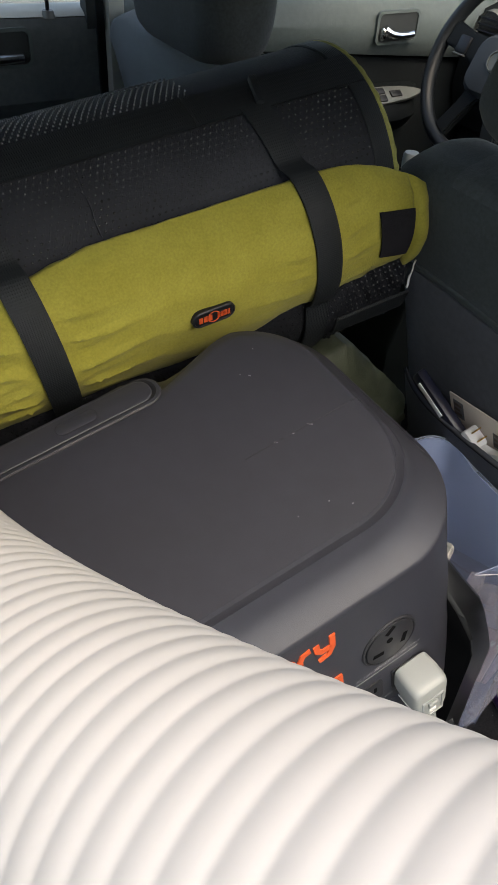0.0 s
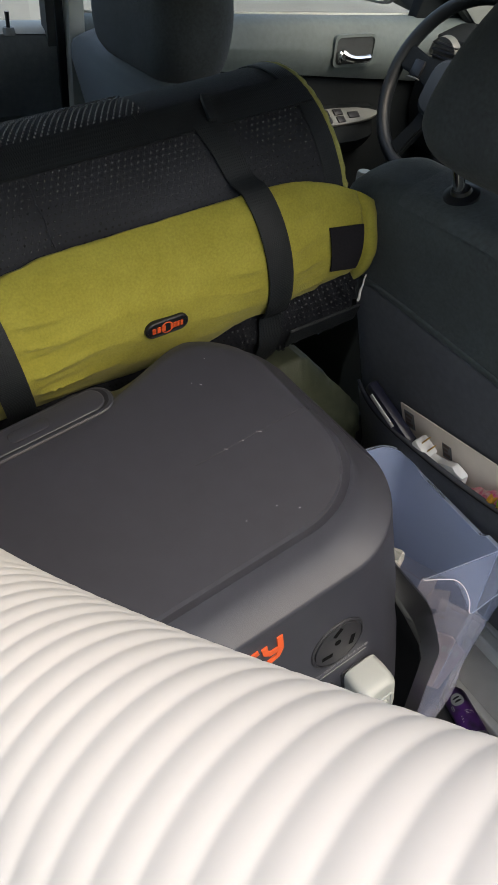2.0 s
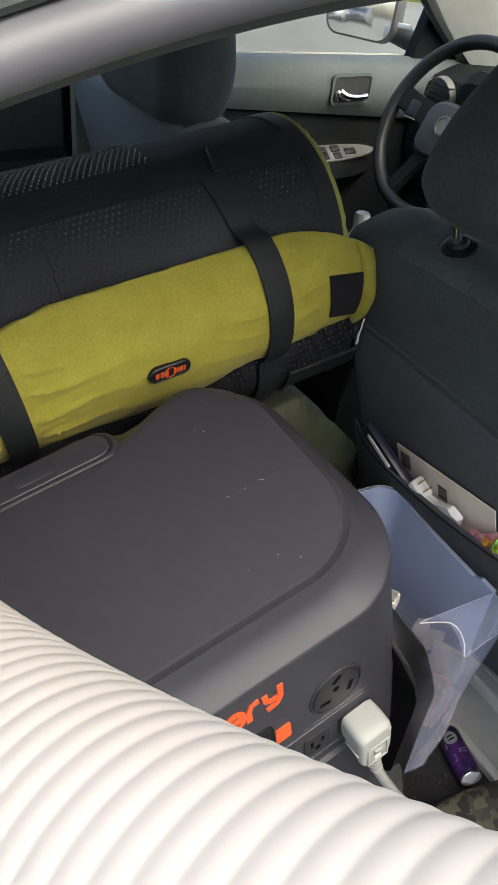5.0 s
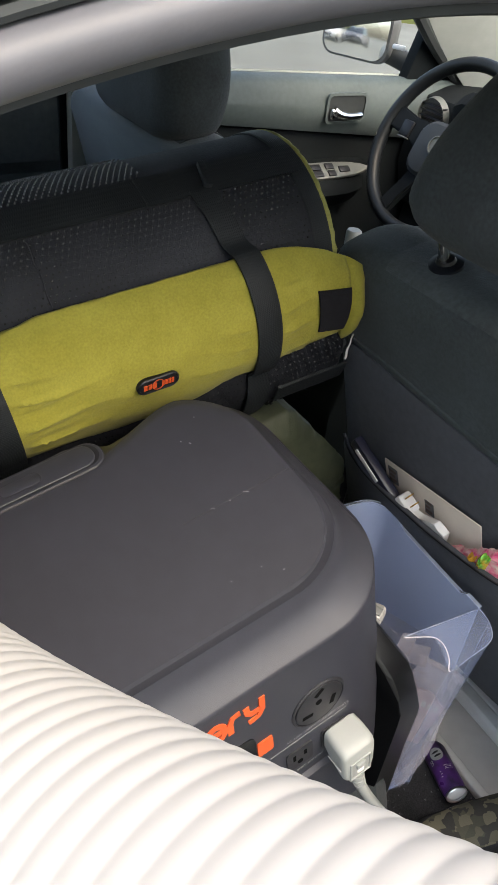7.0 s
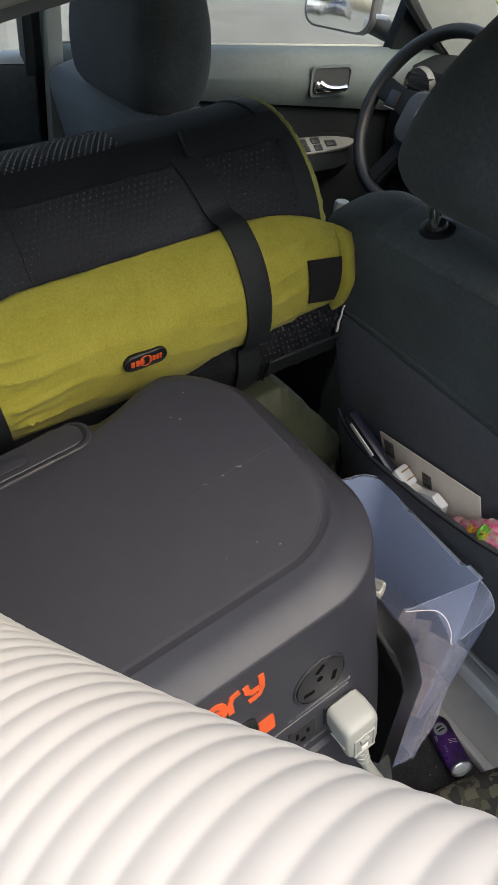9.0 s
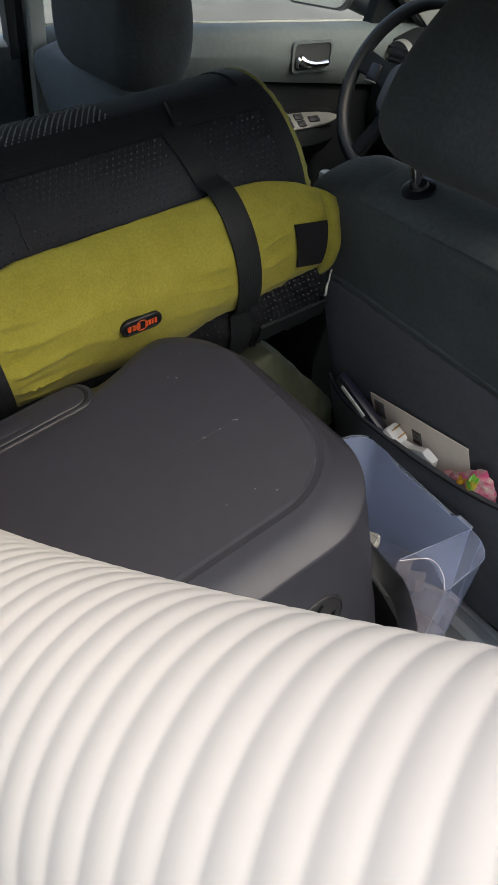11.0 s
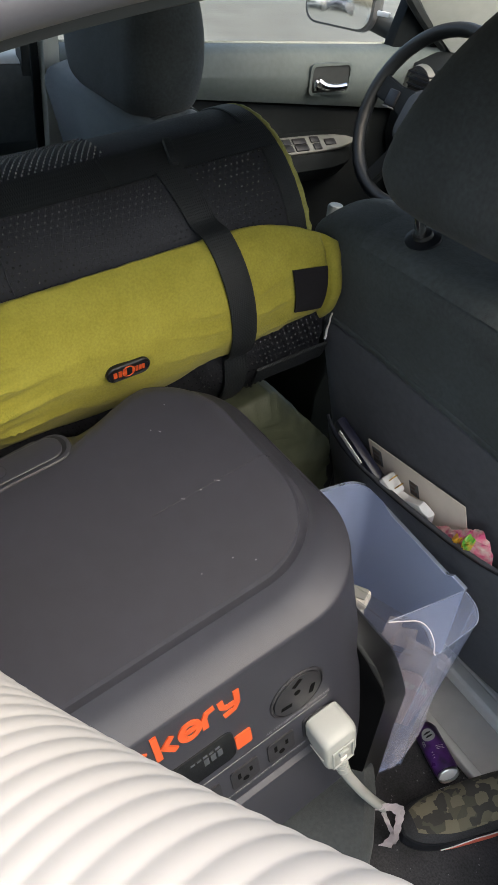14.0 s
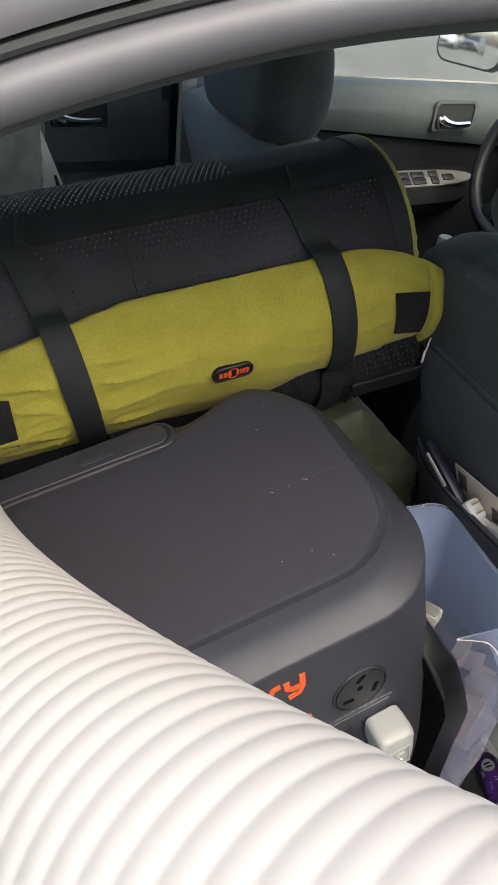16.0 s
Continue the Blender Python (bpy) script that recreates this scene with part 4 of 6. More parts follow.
rec = part("handle_recess", pad_rings(-0.250, -0.2160, -0.425, -0.134, 0.018, ((-0.008, 0), (-0.0019, 0), (-0.0014, 0.0004))), M_STATION_DARK, st, "thin dark recess line")
part("surround", pad_rings(-0.2490, -0.2169, -0.4240, -0.1350, 0.0155, ((-0.006, 0), (-0.0014, 0), (-0.0011, 0.0003))), M_STATION, rec, "flush surround")
part("handle_gap", pad_rings(-0.2475, -0.2201, -0.420, -0.1382, 0.013, ((-0.004, 0), (-0.0009, 0))), M_BLACK, rec, "black gap round the handle")
part("folded_handle", pad_rings(-0.2475, -0.2211, -0.4195, -0.1425, 0.012, ((-0.004, 0), (-0.0007, 0), (-0.0002, 0.0005), (0.0, 0.0015))), M_STATION, st, "folded carrying handle")
btn = part("release_button", pad_rings(-0.2410, -0.2270, -0.232, -0.194, 0.006, ((-0.002, 0), (0.0002, 0))), M_BLACK, st, "handle release button")
part("button_face", pad_rings(-0.2405, -0.2275, -0.2315, -0.1945, 0.0056, ((-0.002, 0), (0.0004, 0), (0.0007, 0.0005))), M_STATION, btn)
# black case standing in the footwell against the bench
case = thing("black_case", pose(0.55, 0.42, 0.36), "satin black plastic case standing in the footwell", "case")
cp = [(-0.05, 0.0), (0.100, 0.0), (0.098, 0.085), (0.0942, 0.205), (0.0958, 0.258), (0.0945, 0.270), (0.079, 0.308), (0.057, 0.356), (0.041, 0.385), (-0.014, 0.464), (-0.05, 0.472)]
ci = [(-0.05, 0.004), (0.034, 0.004), (0.0342, 0.10), (0.0341, 0.210), (0.0343, 0.302), (0.033, 0.320), (0.021, 0.352), (0.004, 0.390), (-0.006, 0.412), (-0.028, 0.452), (-0.05, 0.458)]


def between(k):
    return [(a_ + (b_ - a_) * k, c_ + (d_ - c_) * k) for (a_, c_), (b_, d_) in zip(cp, ci)]


shell = loft([[(x, u, v) for u, v in between(k)] for x, k in ((-0.040, 0.02), (-0.002, 0.0), (0.002, 0.0), (0.0040, 0.03), (0.007, 0.10), (0.0215, 0.90), (0.0232, 0.97), (0.0238, 1.0))])
for v in shell.verts:
    v.co.x -= 1.5 * max(0.0, 0.012 - v.co.y)
part("shell", shell, M_CASE, case, "satin black shell", angle=28)
# thin plate added over the front to carry the face's shade
plate_ = loft([[(x, u - d, v - d) for u, v in ci] for x, d in ((0.0225, 0.0008), (0.0239, 0.0008), (0.0243, 0.002))])
for v in plate_.verts:
    v.co.x -= 1.5 * max(0.0, 0.012 - v.co.y)
part("face_plate", plate_, M_CASE_SHADED, case, "front face with shade put into its colour")
# front panel: local frame with u along the front, v up, w out of the face
FP = Matrix.Rotation(radians(-6.9), 4, "Y")


def front(u, v, w=0.0):
    """A point on the front face: u along it, v down the face from the top, w out of it."""
    return FP @ Vector((w, u, v))


def face_poly(poly, w0, w1):
    return loft([[front(u, v, w0) for u, v in poly], [front(u, v, w1) for u, v in poly]])


def disc(cu, cv, r, n=40):
    return [(cu + r * math.cos(2 * math.pi * k / n), cv + r * math.sin(2 * math.pi * k / n)) for k in range(n)]


ol = part("round_outlet", loft([[front(u, v, w) for u, v in disc(-0.080, -0.143, r)] for r, w in ((0.0295, -0.001), (0.0295, 0.0008), (0.0285, 0.0016), (0.0272, 0.0016), (0.0268, -0.0012), (0.026, -0.0012), (0.0255, 0.002), (0.024, 0.0024))]), M_STATION_DARK, st, "round locking outlet")
for cu, cv, a, w in ((-0.0805, -0.1245, 40, 0.011), (-0.0655, -0.1475, 75, 0.0125), (-0.0935, -0.1510, -10, 0.0115)):
    c, s = math.cos(radians(a)), math.sin(radians(a))
    q = [(cu + p * c - r * s, cv + p * s + r * c) for p, r in ((-w / 2, -0.0024), (w / 2, -0.0024), (w / 2, 0.0024), (-w / 2, 0.0024))]
    part("slot", face_poly(q, 0.0022, 0.0027), M_HOLE, ol)
part("centre_hole", face_poly(disc(-0.0812, -0.1385, 0.0034, 14), 0.0022, 0.0027), M_HOLE, ol)
for k in range(3):
    cu, cv = -0.1035 - 0.0405 * k, -0.2140
    so = part("socket", face_poly(rrect(cu - 0.0148, cu + 0.0148, cv - 0.0155, cv + 0.0155, 0.003, 3), -0.001, 0.0016), M_STATION_DARK, st, "grounded mains socket")
    part("slot", face_poly([(cu - 0.0078, cv - 0.001), (cu - 0.0048, cv - 0.001), (cu - 0.0048, cv + 0.008), (cu - 0.0078, cv + 0.008)], 0.0016, 0.0021), M_HOLE, so)
    part("slot", face_poly([(cu + 0.0048, cv), (cu + 0.0078, cv), (cu + 0.0078, cv + 0.007), (cu + 0.0048, cv + 0.007)], 0.0016, 0.0021), M_HOLE, so)
    part("earth_hole", face_poly(disc(cu, cv - 0.007, 0.0032, 12), 0.0016, 0.0021), M_HOLE, so)
part("socket", face_poly(rrect(-0.078, -0.048, -0.2295, -0.1985, 0.003, 3), -0.001, 0.0016), M_STATION_DARK, st, "grounded mains socket")
sc = part("display", face_poly(rrect(-0.322, -0.148, -0.171, -0.126, 0.008, 5), -0.001, 0.0014), M_SCREEN, st, "dark glossy display")
for u0, u1, v0, v1 in ((-0.178, -0.158, -0.152, -0.142), (-0.190, -0.160, -0.139, -0.136), (-0.222, -0.207, -0.160, -0.154), (-0.30, -0.26, -0.155, -0.140)):
    n = max(2, int((u1 - u0) / 0.006))
    for k in range(n):
        a = u0 + (u1 - u0) * k / n
        part("digit_bar", face_poly([(a, v0), (a + 0.7 * (u1 - u0) / n, v0), (a + 0.7 * (u1 - u0) / n, v1), (a, v1)], 0.0015, 0.0018), M_DIGIT, sc)
part("power_key", face_poly(rrect(-0.1468, -0.1308, -0.164, -0.1425, 0.002, 3), -0.001, 0.0016), M_ORANGE, st, "orange square key")


def stroke(points, w, name="letter_stroke"):
    """One rounded stroke of the orange emblem, raised a little."""
    pts = [Vector((u, v, 0)) for u, v in points]
    left, right = [], []
    for i, p in enumerate(pts):
        d = (pts[min(i + 1, len(pts) - 1)] - pts[max(i - 1, 0)]).normalized()
        nrm = Vector((-d.y, d.x, 0)) * w / 2
        left.append((p.x + nrm.x, p.y + nrm.y))
        right.append((p.x - nrm.x, p.y - nrm.y))
    bm = bmesh.new()
    a0, a1 = [bm.verts.new(front(u, v, 0.0013)) for u, v in left], [bm.verts.new(front(u, v, 0.0013)) for u, v in right]
    b0, b1 = [bm.verts.new(front(u, v, -0.001)) for u, v in left], [bm.verts.new(front(u, v, -0.001)) for u, v in right]
    for i in range(len(pts) - 1):
        bm.faces.new((a0[i], a0[i + 1], a1[i + 1], a1[i]))
        bm.faces.new((a0[i], b0[i], b0[i + 1], a0[i + 1]))
        bm.faces.new((a1[i], a1[i + 1], b1[i + 1], b1[i]))
    bm.faces.new((a0[0], a1[0], b1[0], b0[0]))
    bm.faces.new((a0[-1], b0[-1], b1[-1], a1[-1]))
    return bm


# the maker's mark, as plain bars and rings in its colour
def ring_mark(u, v, w, h):
    return [(u + w * math.cos(a), v + h * math.sin(a)) for a in (2 * math.pi * k / 16 for k in range(17))]


MARKS = [[(-0.1525, -0.0768), (-0.1518, -0.0855), (-0.1475, -0.0895), (-0.1385, -0.0895)], [(-0.1372, -0.0745), (-0.1376, -0.0915), (-0.1415, -0.0985), (-0.1515, -0.1003)],
         [(-0.1685, -0.0990), (-0.1685, -0.0850), (-0.1655, -0.0785), (-0.1580, -0.0772)], ring_mark(-0.1815, -0.0868, 0.0082, 0.0105), [(-0.1755, -0.0868), (-0.1880, -0.0868)],
         [(-0.2105, -0.0625), (-0.2105, -0.0985)], [(-0.1968, -0.0768), (-0.2060, -0.0870)], [(-0.2045, -0.0865), (-0.1955, -0.0985)], ring_mark(-0.2255, -0.0870, 0.0080, 0.0100)[2:15]]
for q in MARKS:
    part("emblem_stroke", stroke(q, 0.0056), M_ORANGE, st, "orange printed stroke")
# printed rating line over the sockets
fc = bpy.data.curves.new("rating", "FONT")
fc.body, fc.size = "AC 120V 3000W PURE SINE WAVE", 0.0052
fo = bpy.data.objects.new("rating", fc)
scene.collection.objects.link(fo)
fm = bpy.data.meshes.new_from_object(fo)
bpy.data.objects.remove(fo)
wide = max(v.co.x for v in fm.vertices)
for v in fm.vertices:
    v.co = front(-0.117 + v.co.x * 0.072 / wide, -0.178 + v.co.y, 0.0006)
fm.materials.append(M_LETTER)
ft_ = new("rating_text", fm)
ft_.parent = st
ft_["label"] = "white printed rating line"
# small printed lines over and under the sockets
for v, u0, u1, h in ((-0.1835, -0.225, -0.048, 0.0010), (-0.2395, -0.225, -0.048, 0.0024), (-0.268, -0.20, -0.150, 0.0022)):
    n = 1 if h < 0.0015 else int((u1 - u0) / 0.0042)
    for k in range(n):
        a = u0 + (u1 - u0) * k / n
        b = a + (u1 - u0) / n * (1 if n == 1 else 0.72 if k % 5 else 0.25)
        part("print_bar", face_poly([(a, v - h / 2), (b, v - h / 2), (b, v + h / 2), (a, v + h / 2)], -0.0005, 0.0006), M_GREYPRINT, st)
part("lower_ledge", loft([[front(u, v, w) for v, w in ((-0.252, -0.002), (-0.258, 0.0045), (-0.272, 0.006), (-0.365, 0.006), (-0.37, -0.002))] for u in (-0.455, -0.03)]), M_STATION, st, "raised lower panel")
# scuffs
for a, b, c in ((-0.200, -0.070, 0.0025), (-0.206, -0.076, 0.001), (-0.225, -0.05, 0.001), (-0.127, -0.058, 0.005), (-0.127, -0.075, 0.002), (-0.1275, -0.092, 0.003), (-0.058, -0.090, 0.0012), (-0.046, -0.076, 0.0016), (-0.060, -0.118, 0.001)):
    part("scuff", moved(box(-0.0003, 0.0003, -c / 2, c / 2, -0.0015, 0.0003, 0), Matrix.Translation((a, b, lid(a))) @ Matrix.Rotation(radians(300 * a), 4, "Z")), M_LETTER, body)

# white block plug with its cord and ribbon
pl = thing("mains_plug", ST @ FP @ Matrix.Translation((0.0, -0.058, -0.214)), "white angled mains plug with cord, in a socket", "plug")


def plug_ring(x, k, d):
    """Outline of the plug at a distance from the face: square shoulders, tapering to the cord."""
    w, top, low = 0.0195 * k, 0.0188 * k - 0.26 * d, -0.0215 * k - d
    arch = [(math.copysign(1, a_) * (w - 0.007) + 0.007 * math.sin(radians(a_)), top - 0.007 + 0.007 * math.cos(radians(a_))) for a_ in (90, 68, 45, 22, 0.01, -0.01, -22, -45, -68, -90)]
    return [(x, u, v) for u, v in arch + [(-w, -0.006 - d), (-w * 0.93, -0.012 - d), (-w * 0.58, low), (-w * 0.45, low - 0.0015), (w * 0.45, low - 0.0015), (w * 0.58, low), (w * 0.93, -0.012 - d), (w, -0.006 - d)]]


part("body", loft([plug_ring(*q) for q in ((0.002, 0.86, 0.0), (0.0035, 0.95, 0.0005), (0.014, 1.0, 0.0068), (0.0255, 1.0, 0.0142), (0.0294, 0.98, 0.0166), (0.0316, 0.94, 0.0178), (0.0333, 0.88, 0.0186), (0.0340, 0.81, 0.0190))]), M_WHITE, pl, "white plastic body", angle=32)
part("side_groove", box(0.010, 0.030, -0.0199, -0.0190, -0.016, -0.0145, 0.0004), M_GREYBOX, pl)
y0, y1, z0, z1, x0, x1 = -0.0120, 0.0135, -0.0365, -0.0055, 0.0325, 0.0354
win = part("switch_window", join(box(x0, x1, y0, y1, z0, z0 + 0.0024, 0.0008), box(x0, x1, y0, y1, z1 - 0.0024, z1, 0.0008), box(x0, x1, y0, y0 + 0.0024, z0 + 0.0022, z1 - 0.0022, 0.0008), box(x0, x1, y1 - 0.0024, y1, z0 + 0.0022, z1 - 0.0022, 0.0008)), M_WHITE, pl, "raised test button frame")
part("switch", box(0.0332, 0.0366, -0.0045, 0.0060, -0.0200, -0.0120, 0.0012), M_WHITE, win, "test button")
part("switch", box(0.0332, 0.0352, -0.0030, 0.0050, -0.0310, -0.0255, 0.001), M_GREYBOX, win, "reset button")
cord = spline([(0.023, 0.002, -0.032), (0.028, 0.007, -0.075), (0.033, 0.0225, -0.130), (0.036, 0.041, -0.185), (0.036, 0.0565, -0.226)], 9)
part("strain_relief", tube(cord[:10], [0.0085 - 0.0003 * i for i in range(10)], 12), M_WHITE, pl)
for k in range(2, 9, 2):
    part("relief_rib", tube([cord[k], cord[k].lerp(cord[k + 1], 0.45)], 0.0092 - 0.0003 * k, 14), M_WHITE, pl)
part("cord", tube(cord[4:], 0.0056, 12), M_WHITE, pl, "white cord")
for pts, s0_, s1_ in (([(0.040, 0.046, -0.200), (0.044, 0.061, -0.216), (0.044, 0.075, -0.248), (0.041, 0.081, -0.288), (0.039, 0.080, -0.322), (0.038, 0.075, -0.348), (0.036, 0.069, -0.370)], Vector((0.002, 0.0052, 0.005)), Vector((0, 0.0165, -0.034))),
                      ([(0.040, 0.053, -0.226), (0.040, 0.060, -0.262), (0.039, 0.070, -0.310), (0.038, 0.078, -0.345)], Vector((0.001, 0.0022, 0.001)), Vector((0.0, 0.004, -0.002)))):
    rb = bmesh.new()
    pth = spline(pts, 7)
    edges_ = []
    for i, p in enumerate(pth):
        side_ = s0_.lerp(s1_, max(0.0, (i / len(pth) - 0.6) / 0.4) ** 1.3) * (1 + 0.12 * math.sin(1.1 * i))
        edges_.append([rb.verts.new(p - side_), rb.verts.new(p - side_ * 0.3 + Vector((0.0024 * math.sin(0.9 * i), 0, 0))), rb.verts.new(p + side_ * 0.4 - Vector((0.002 * math.sin(1.3 * i), 0, 0))), rb.verts.new(p + side_)])
    for a_, b_ in zip(edges_, edges_[1:]):
        for k in range(3):
            rb.faces.new((a_[k], a_[k + 1], b_[k + 1], b_[k]))
    bmesh.ops.solidify(rb, geom=list(rb.faces), thickness=0.0007)
    part("ribbon", rb, M_TAG, pl, "pale pink ribbon tag")


# ---- rolled mat ----
TAU = 0.133
RM = Matrix.Translation((0.114, 0.35, 0.984)) @ Matrix.Rotation(TAU, 4, "X")
roll = thing("rolled_mat", RM, "rolled olive plush mat with black dotted underside and straps", "rolled mat")
S_END, S_START, RAD = 0.197, -0.335, 0.124


def rim_pt(s, th, r):
    return Vector((r * math.cos(radians(th)), s, r * math.sin(radians(th))))


core = []
for s, k in ((S_START, 0.93), (S_START + 0.006, 0.985), (S_START + 0.02, 1), (-0.2, 1.0), (-0.1, 1.0), (0.0, 1.0), (0.1, 1.0), (S_END - 0.02, 1), (S_END - 0.006, 0.985), (S_END, 0.94)):
    core.append([rim_pt(s, 360 * i / 72, RAD * k * (1 + 0.006 * math.sin(9 * s + i / 5))) for i in range(72)])
core.append([rim_pt(S_END - 0.004, 360 * i / 72, RAD * 0.80) for i in range(72)])
part("outer_layer", loft(core), M_MAT, roll, "black mat underside")
# coiled layers at the end
coil = []
for i in range(220):
    a = 360 * i / 44
    coil.append(rim_pt(S_END + 0.002 + 0.002 * math.sin(i * 0.4), -a + 20, 0.02 + 0.092 * i / 220))
part("coil_edge", tube(coil, 0.007, 8), M_OLIVE, roll, "olive coiled edge")
part("piping", tube([rim_pt(S_END + 0.003 + 0.0024 * noise.noise(Vector((i * 0.7, 0, 3))), 2 + 160 * i / 60, RAD - 0.003 + 0.0015 * noise.noise(Vector((i * 0.9, 5, 0)))) for i in range(61)], 0.0042, 8), M_PIPING, roll, "pale olive edge piping")
def flap_edge(s):
    """Lower edge of the flap, in degrees, with the step beside the patch."""
    e = -38 + 32 * max(0.0, s + 0.02)
    e -= 6.0 * min(1.0, max(0.0, (0.045 - s) / 0.03)) * min(1.0, max(0.0, (s + 0.12) / 0.04))
    e += 4.6 * min(1.0, max(0.0, (s - 0.152) / 0.005)) - 2.8 * min(1.0, max(0.0, (s - 0.07) / 0.02)) - 9.0 * min(1.0, max(0.0, (s - 0.208) / 0.004)) - 2.6 * min(1.0, max(0.0, (s - 0.15) / 0.006))
    return e + 6.5 * min(1.0, max(0.0, (s + 0.02) / 0.09))


# plush flap: a padded band with folds
T1, T0, F0_, F1_ = 25, -38, -0.345, 0.234
rows_t = 64
flap = []
NS = 150
for j in range(rows_t + 1):
    f = j / rows_t
    row = []
    for i in range(NS + 1):
        s = F0_ + (F1_ - F0_) * i / NS
        edge_b = flap_edge(s) + 0.5 * noise.noise(Vector((s * 90, 0, 2.0))) + 0.35 * random.uniform(-1, 1)
        edge_t = T1 - 1150 * max(0.0, s - 0.1) ** 2 - 70 * max(0.0, -0.14 - s) + 0.4 * noise.noise(Vector((s * 60, 4.0, 2.0)))
        th = edge_t + (edge_b - edge_t) * f
        pad = 0.034 * math.sin(math.pi * min(1, max(0, 0.05 + 0.68 * f))) ** 0.5 * (1 - 0.14 * min(1.0, max(0.0, (s - 0.085) / 0.05)))
        end = min(1.0, max(0.0, (F1_ - s) / 0.012), max(0.0, (s - F0_) / 0.03)) ** 0.5
        end -= 0.55 * math.exp(-((s - 0.2075) / 0.0032) ** 2)
        wr = 0.0042 * noise.noise(Vector((s * 11, th * 0.07, 1.3))) + 0.0016 * noise.noise(Vector((s * 50, th * 0.12, 7.7)))
        crease_in = 0.0022 * math.exp(-((th - 18) / 8) ** 2) * math.sin(130 * s + th * 0.3)
        for sc_, amp in ((-0.2265, 0.0062), (0.0685, 0.0028)):
            d = s - (sc_ + 0.0131 + 0.014 * (24 - th) / 48)
            far = abs(d) - 0.019
            if far > 0:
                fan = amp * math.exp(-far / 0.05) * min(1.0, far / 0.012)
                wave = math.sin(th * 0.30 + 14 * d + 2.2 * noise.noise(Vector((s * 9, th * 0.05, sc_)))), math.sin(th * 0.62 - 22 * d + 1.5 * noise.noise(Vector((s * 16, th * 0.08, 4.0))))
                crease_in += fan * ((1 - abs(wave[0])) ** 2 * 1.5 - 0.5 + 0.6 * (1 - abs(wave[1])) ** 2)
        crease_in += 0.0034 * math.exp(-((f - 0.15) / 0.06) ** 2) * (0.6 + 1.2 * noise.noise(Vector((s * 22, 1.0, 5.0)))) + 0.0016 * math.exp(-((f - 0.07) / 0.06) ** 2) * math.sin(210 * s + 3 * noise.noise(Vector((s * 30, 0, 0))))
        r = 0.127 + pad * (0.35 + 0.65 * end) + (wr + crease_in) * math.sin(math.pi * f) ** 0.8
        row.append(rim_pt(s, th, r))
    flap.append(row)
fb = bmesh.new()
gv = [[fb.verts.new(p) for p in r] for r in flap]
gw = [[fb.verts.new(p * 1.0 - Vector((p.x, 0, p.z)).normalized() * 0.010) for p in r] for r in flap]
for j in range(rows_t):
    for i in range(NS):
        fb.faces.new((gv[j][i], gv[j][i + 1], gv[j + 1][i + 1], gv[j + 1][i]))
        fb.faces.new((gw[j][i], gw[j + 1][i], gw[j + 1][i + 1], gw[j][i + 1]))
for j in range(rows_t):
    for i in (0, NS):
        fb.faces.new((gv[j][i], gv[j + 1][i], gw[j + 1][i], gw[j][i]))
for i in range(NS):
    for j in (0, rows_t):
        fb.faces.new((gv[j][i], gw[j][i], gw[j][i + 1], gv[j][i + 1]))
part("plush_flap", fb, M_OLIVE, roll, "olive plush flap with folds", angle=60)


def LOW(th):
    """Radius of the slack black layer that hangs below the flap."""
    pts = ((-24, 0.134), (-38, 0.150), (-49, 0.1716), (-57, 0.186), (-66, 0.198), (-78, 0.205), (-95, 0.195))
    for (a, p), (b, q) in zip(pts, pts[1:]):
        if th >= b:
            return p + (q - p) * (a - th) / (a - b) if th < a else p
    return 0.195


def flap_r(s, th):
    edge_b = flap_edge(s)
    edge_t = T1 - 1150 * max(0.0, s - 0.1) ** 2 - 70 * max(0.0, -0.14 - s)
    f = (edge_t - th) / (edge_t - edge_b)
    if f <= 0 or f >= 1:
        return RAD + 0.0015 if f <= 0 else LOW(th)
    return 0.127 + 0.034 * math.sin(math.pi * (0.05 + 0.68 * f)) ** 0.5 * (1 - 0.14 * min(1.0, max(0.0, (s - 0.085) / 0.05)))


def band(name, s_of, th0, th1, w, lift, material, label, n=60, parent=None, thick=0.0016):
    """A strip of webbing that hugs the roll from th0 to th1."""
    ths = [th0 + (th1 - th0) * k / n for k in range(n + 1)]
    if w < 0.06:
        rs = [max(flap_r(s_of(th) + q, th + d) for d in (-2, 2) for q in (-w / 2.2, 0, w / 2.2)) for th in ths]
        for _ in range(3):
            rs = [max(r, (rs[max(0, i - 1)] + r + rs[min(n, i + 1)]) / 3) for i, r in enumerate(rs)]
    else:
        rs = [LOW(th) if th < 0 else RAD + 0.0015 for th in ths]
    rings = [[rim_pt(s_of(th) + a, th, r + lift + b) for a, b in ((-w / 2, -thick), (w / 2, -thick), (w / 2, thick * 0.6), (w / 2 - 0.003, thick), (-w / 2 + 0.003, thick), (-w / 2, thick * 0.6))] for th, r in zip(ths, rs)]
    return part(name, loft(rings), material, parent or roll, label)


def strap_line(c, th):
    """Where a strap runs along the roll at each turn."""
    return c + 0.0131 * min(1.0, max(0.0, (57 - th) / 33)) + 0.014 * min(1.5, max(0.0, (24 - th) / 48))


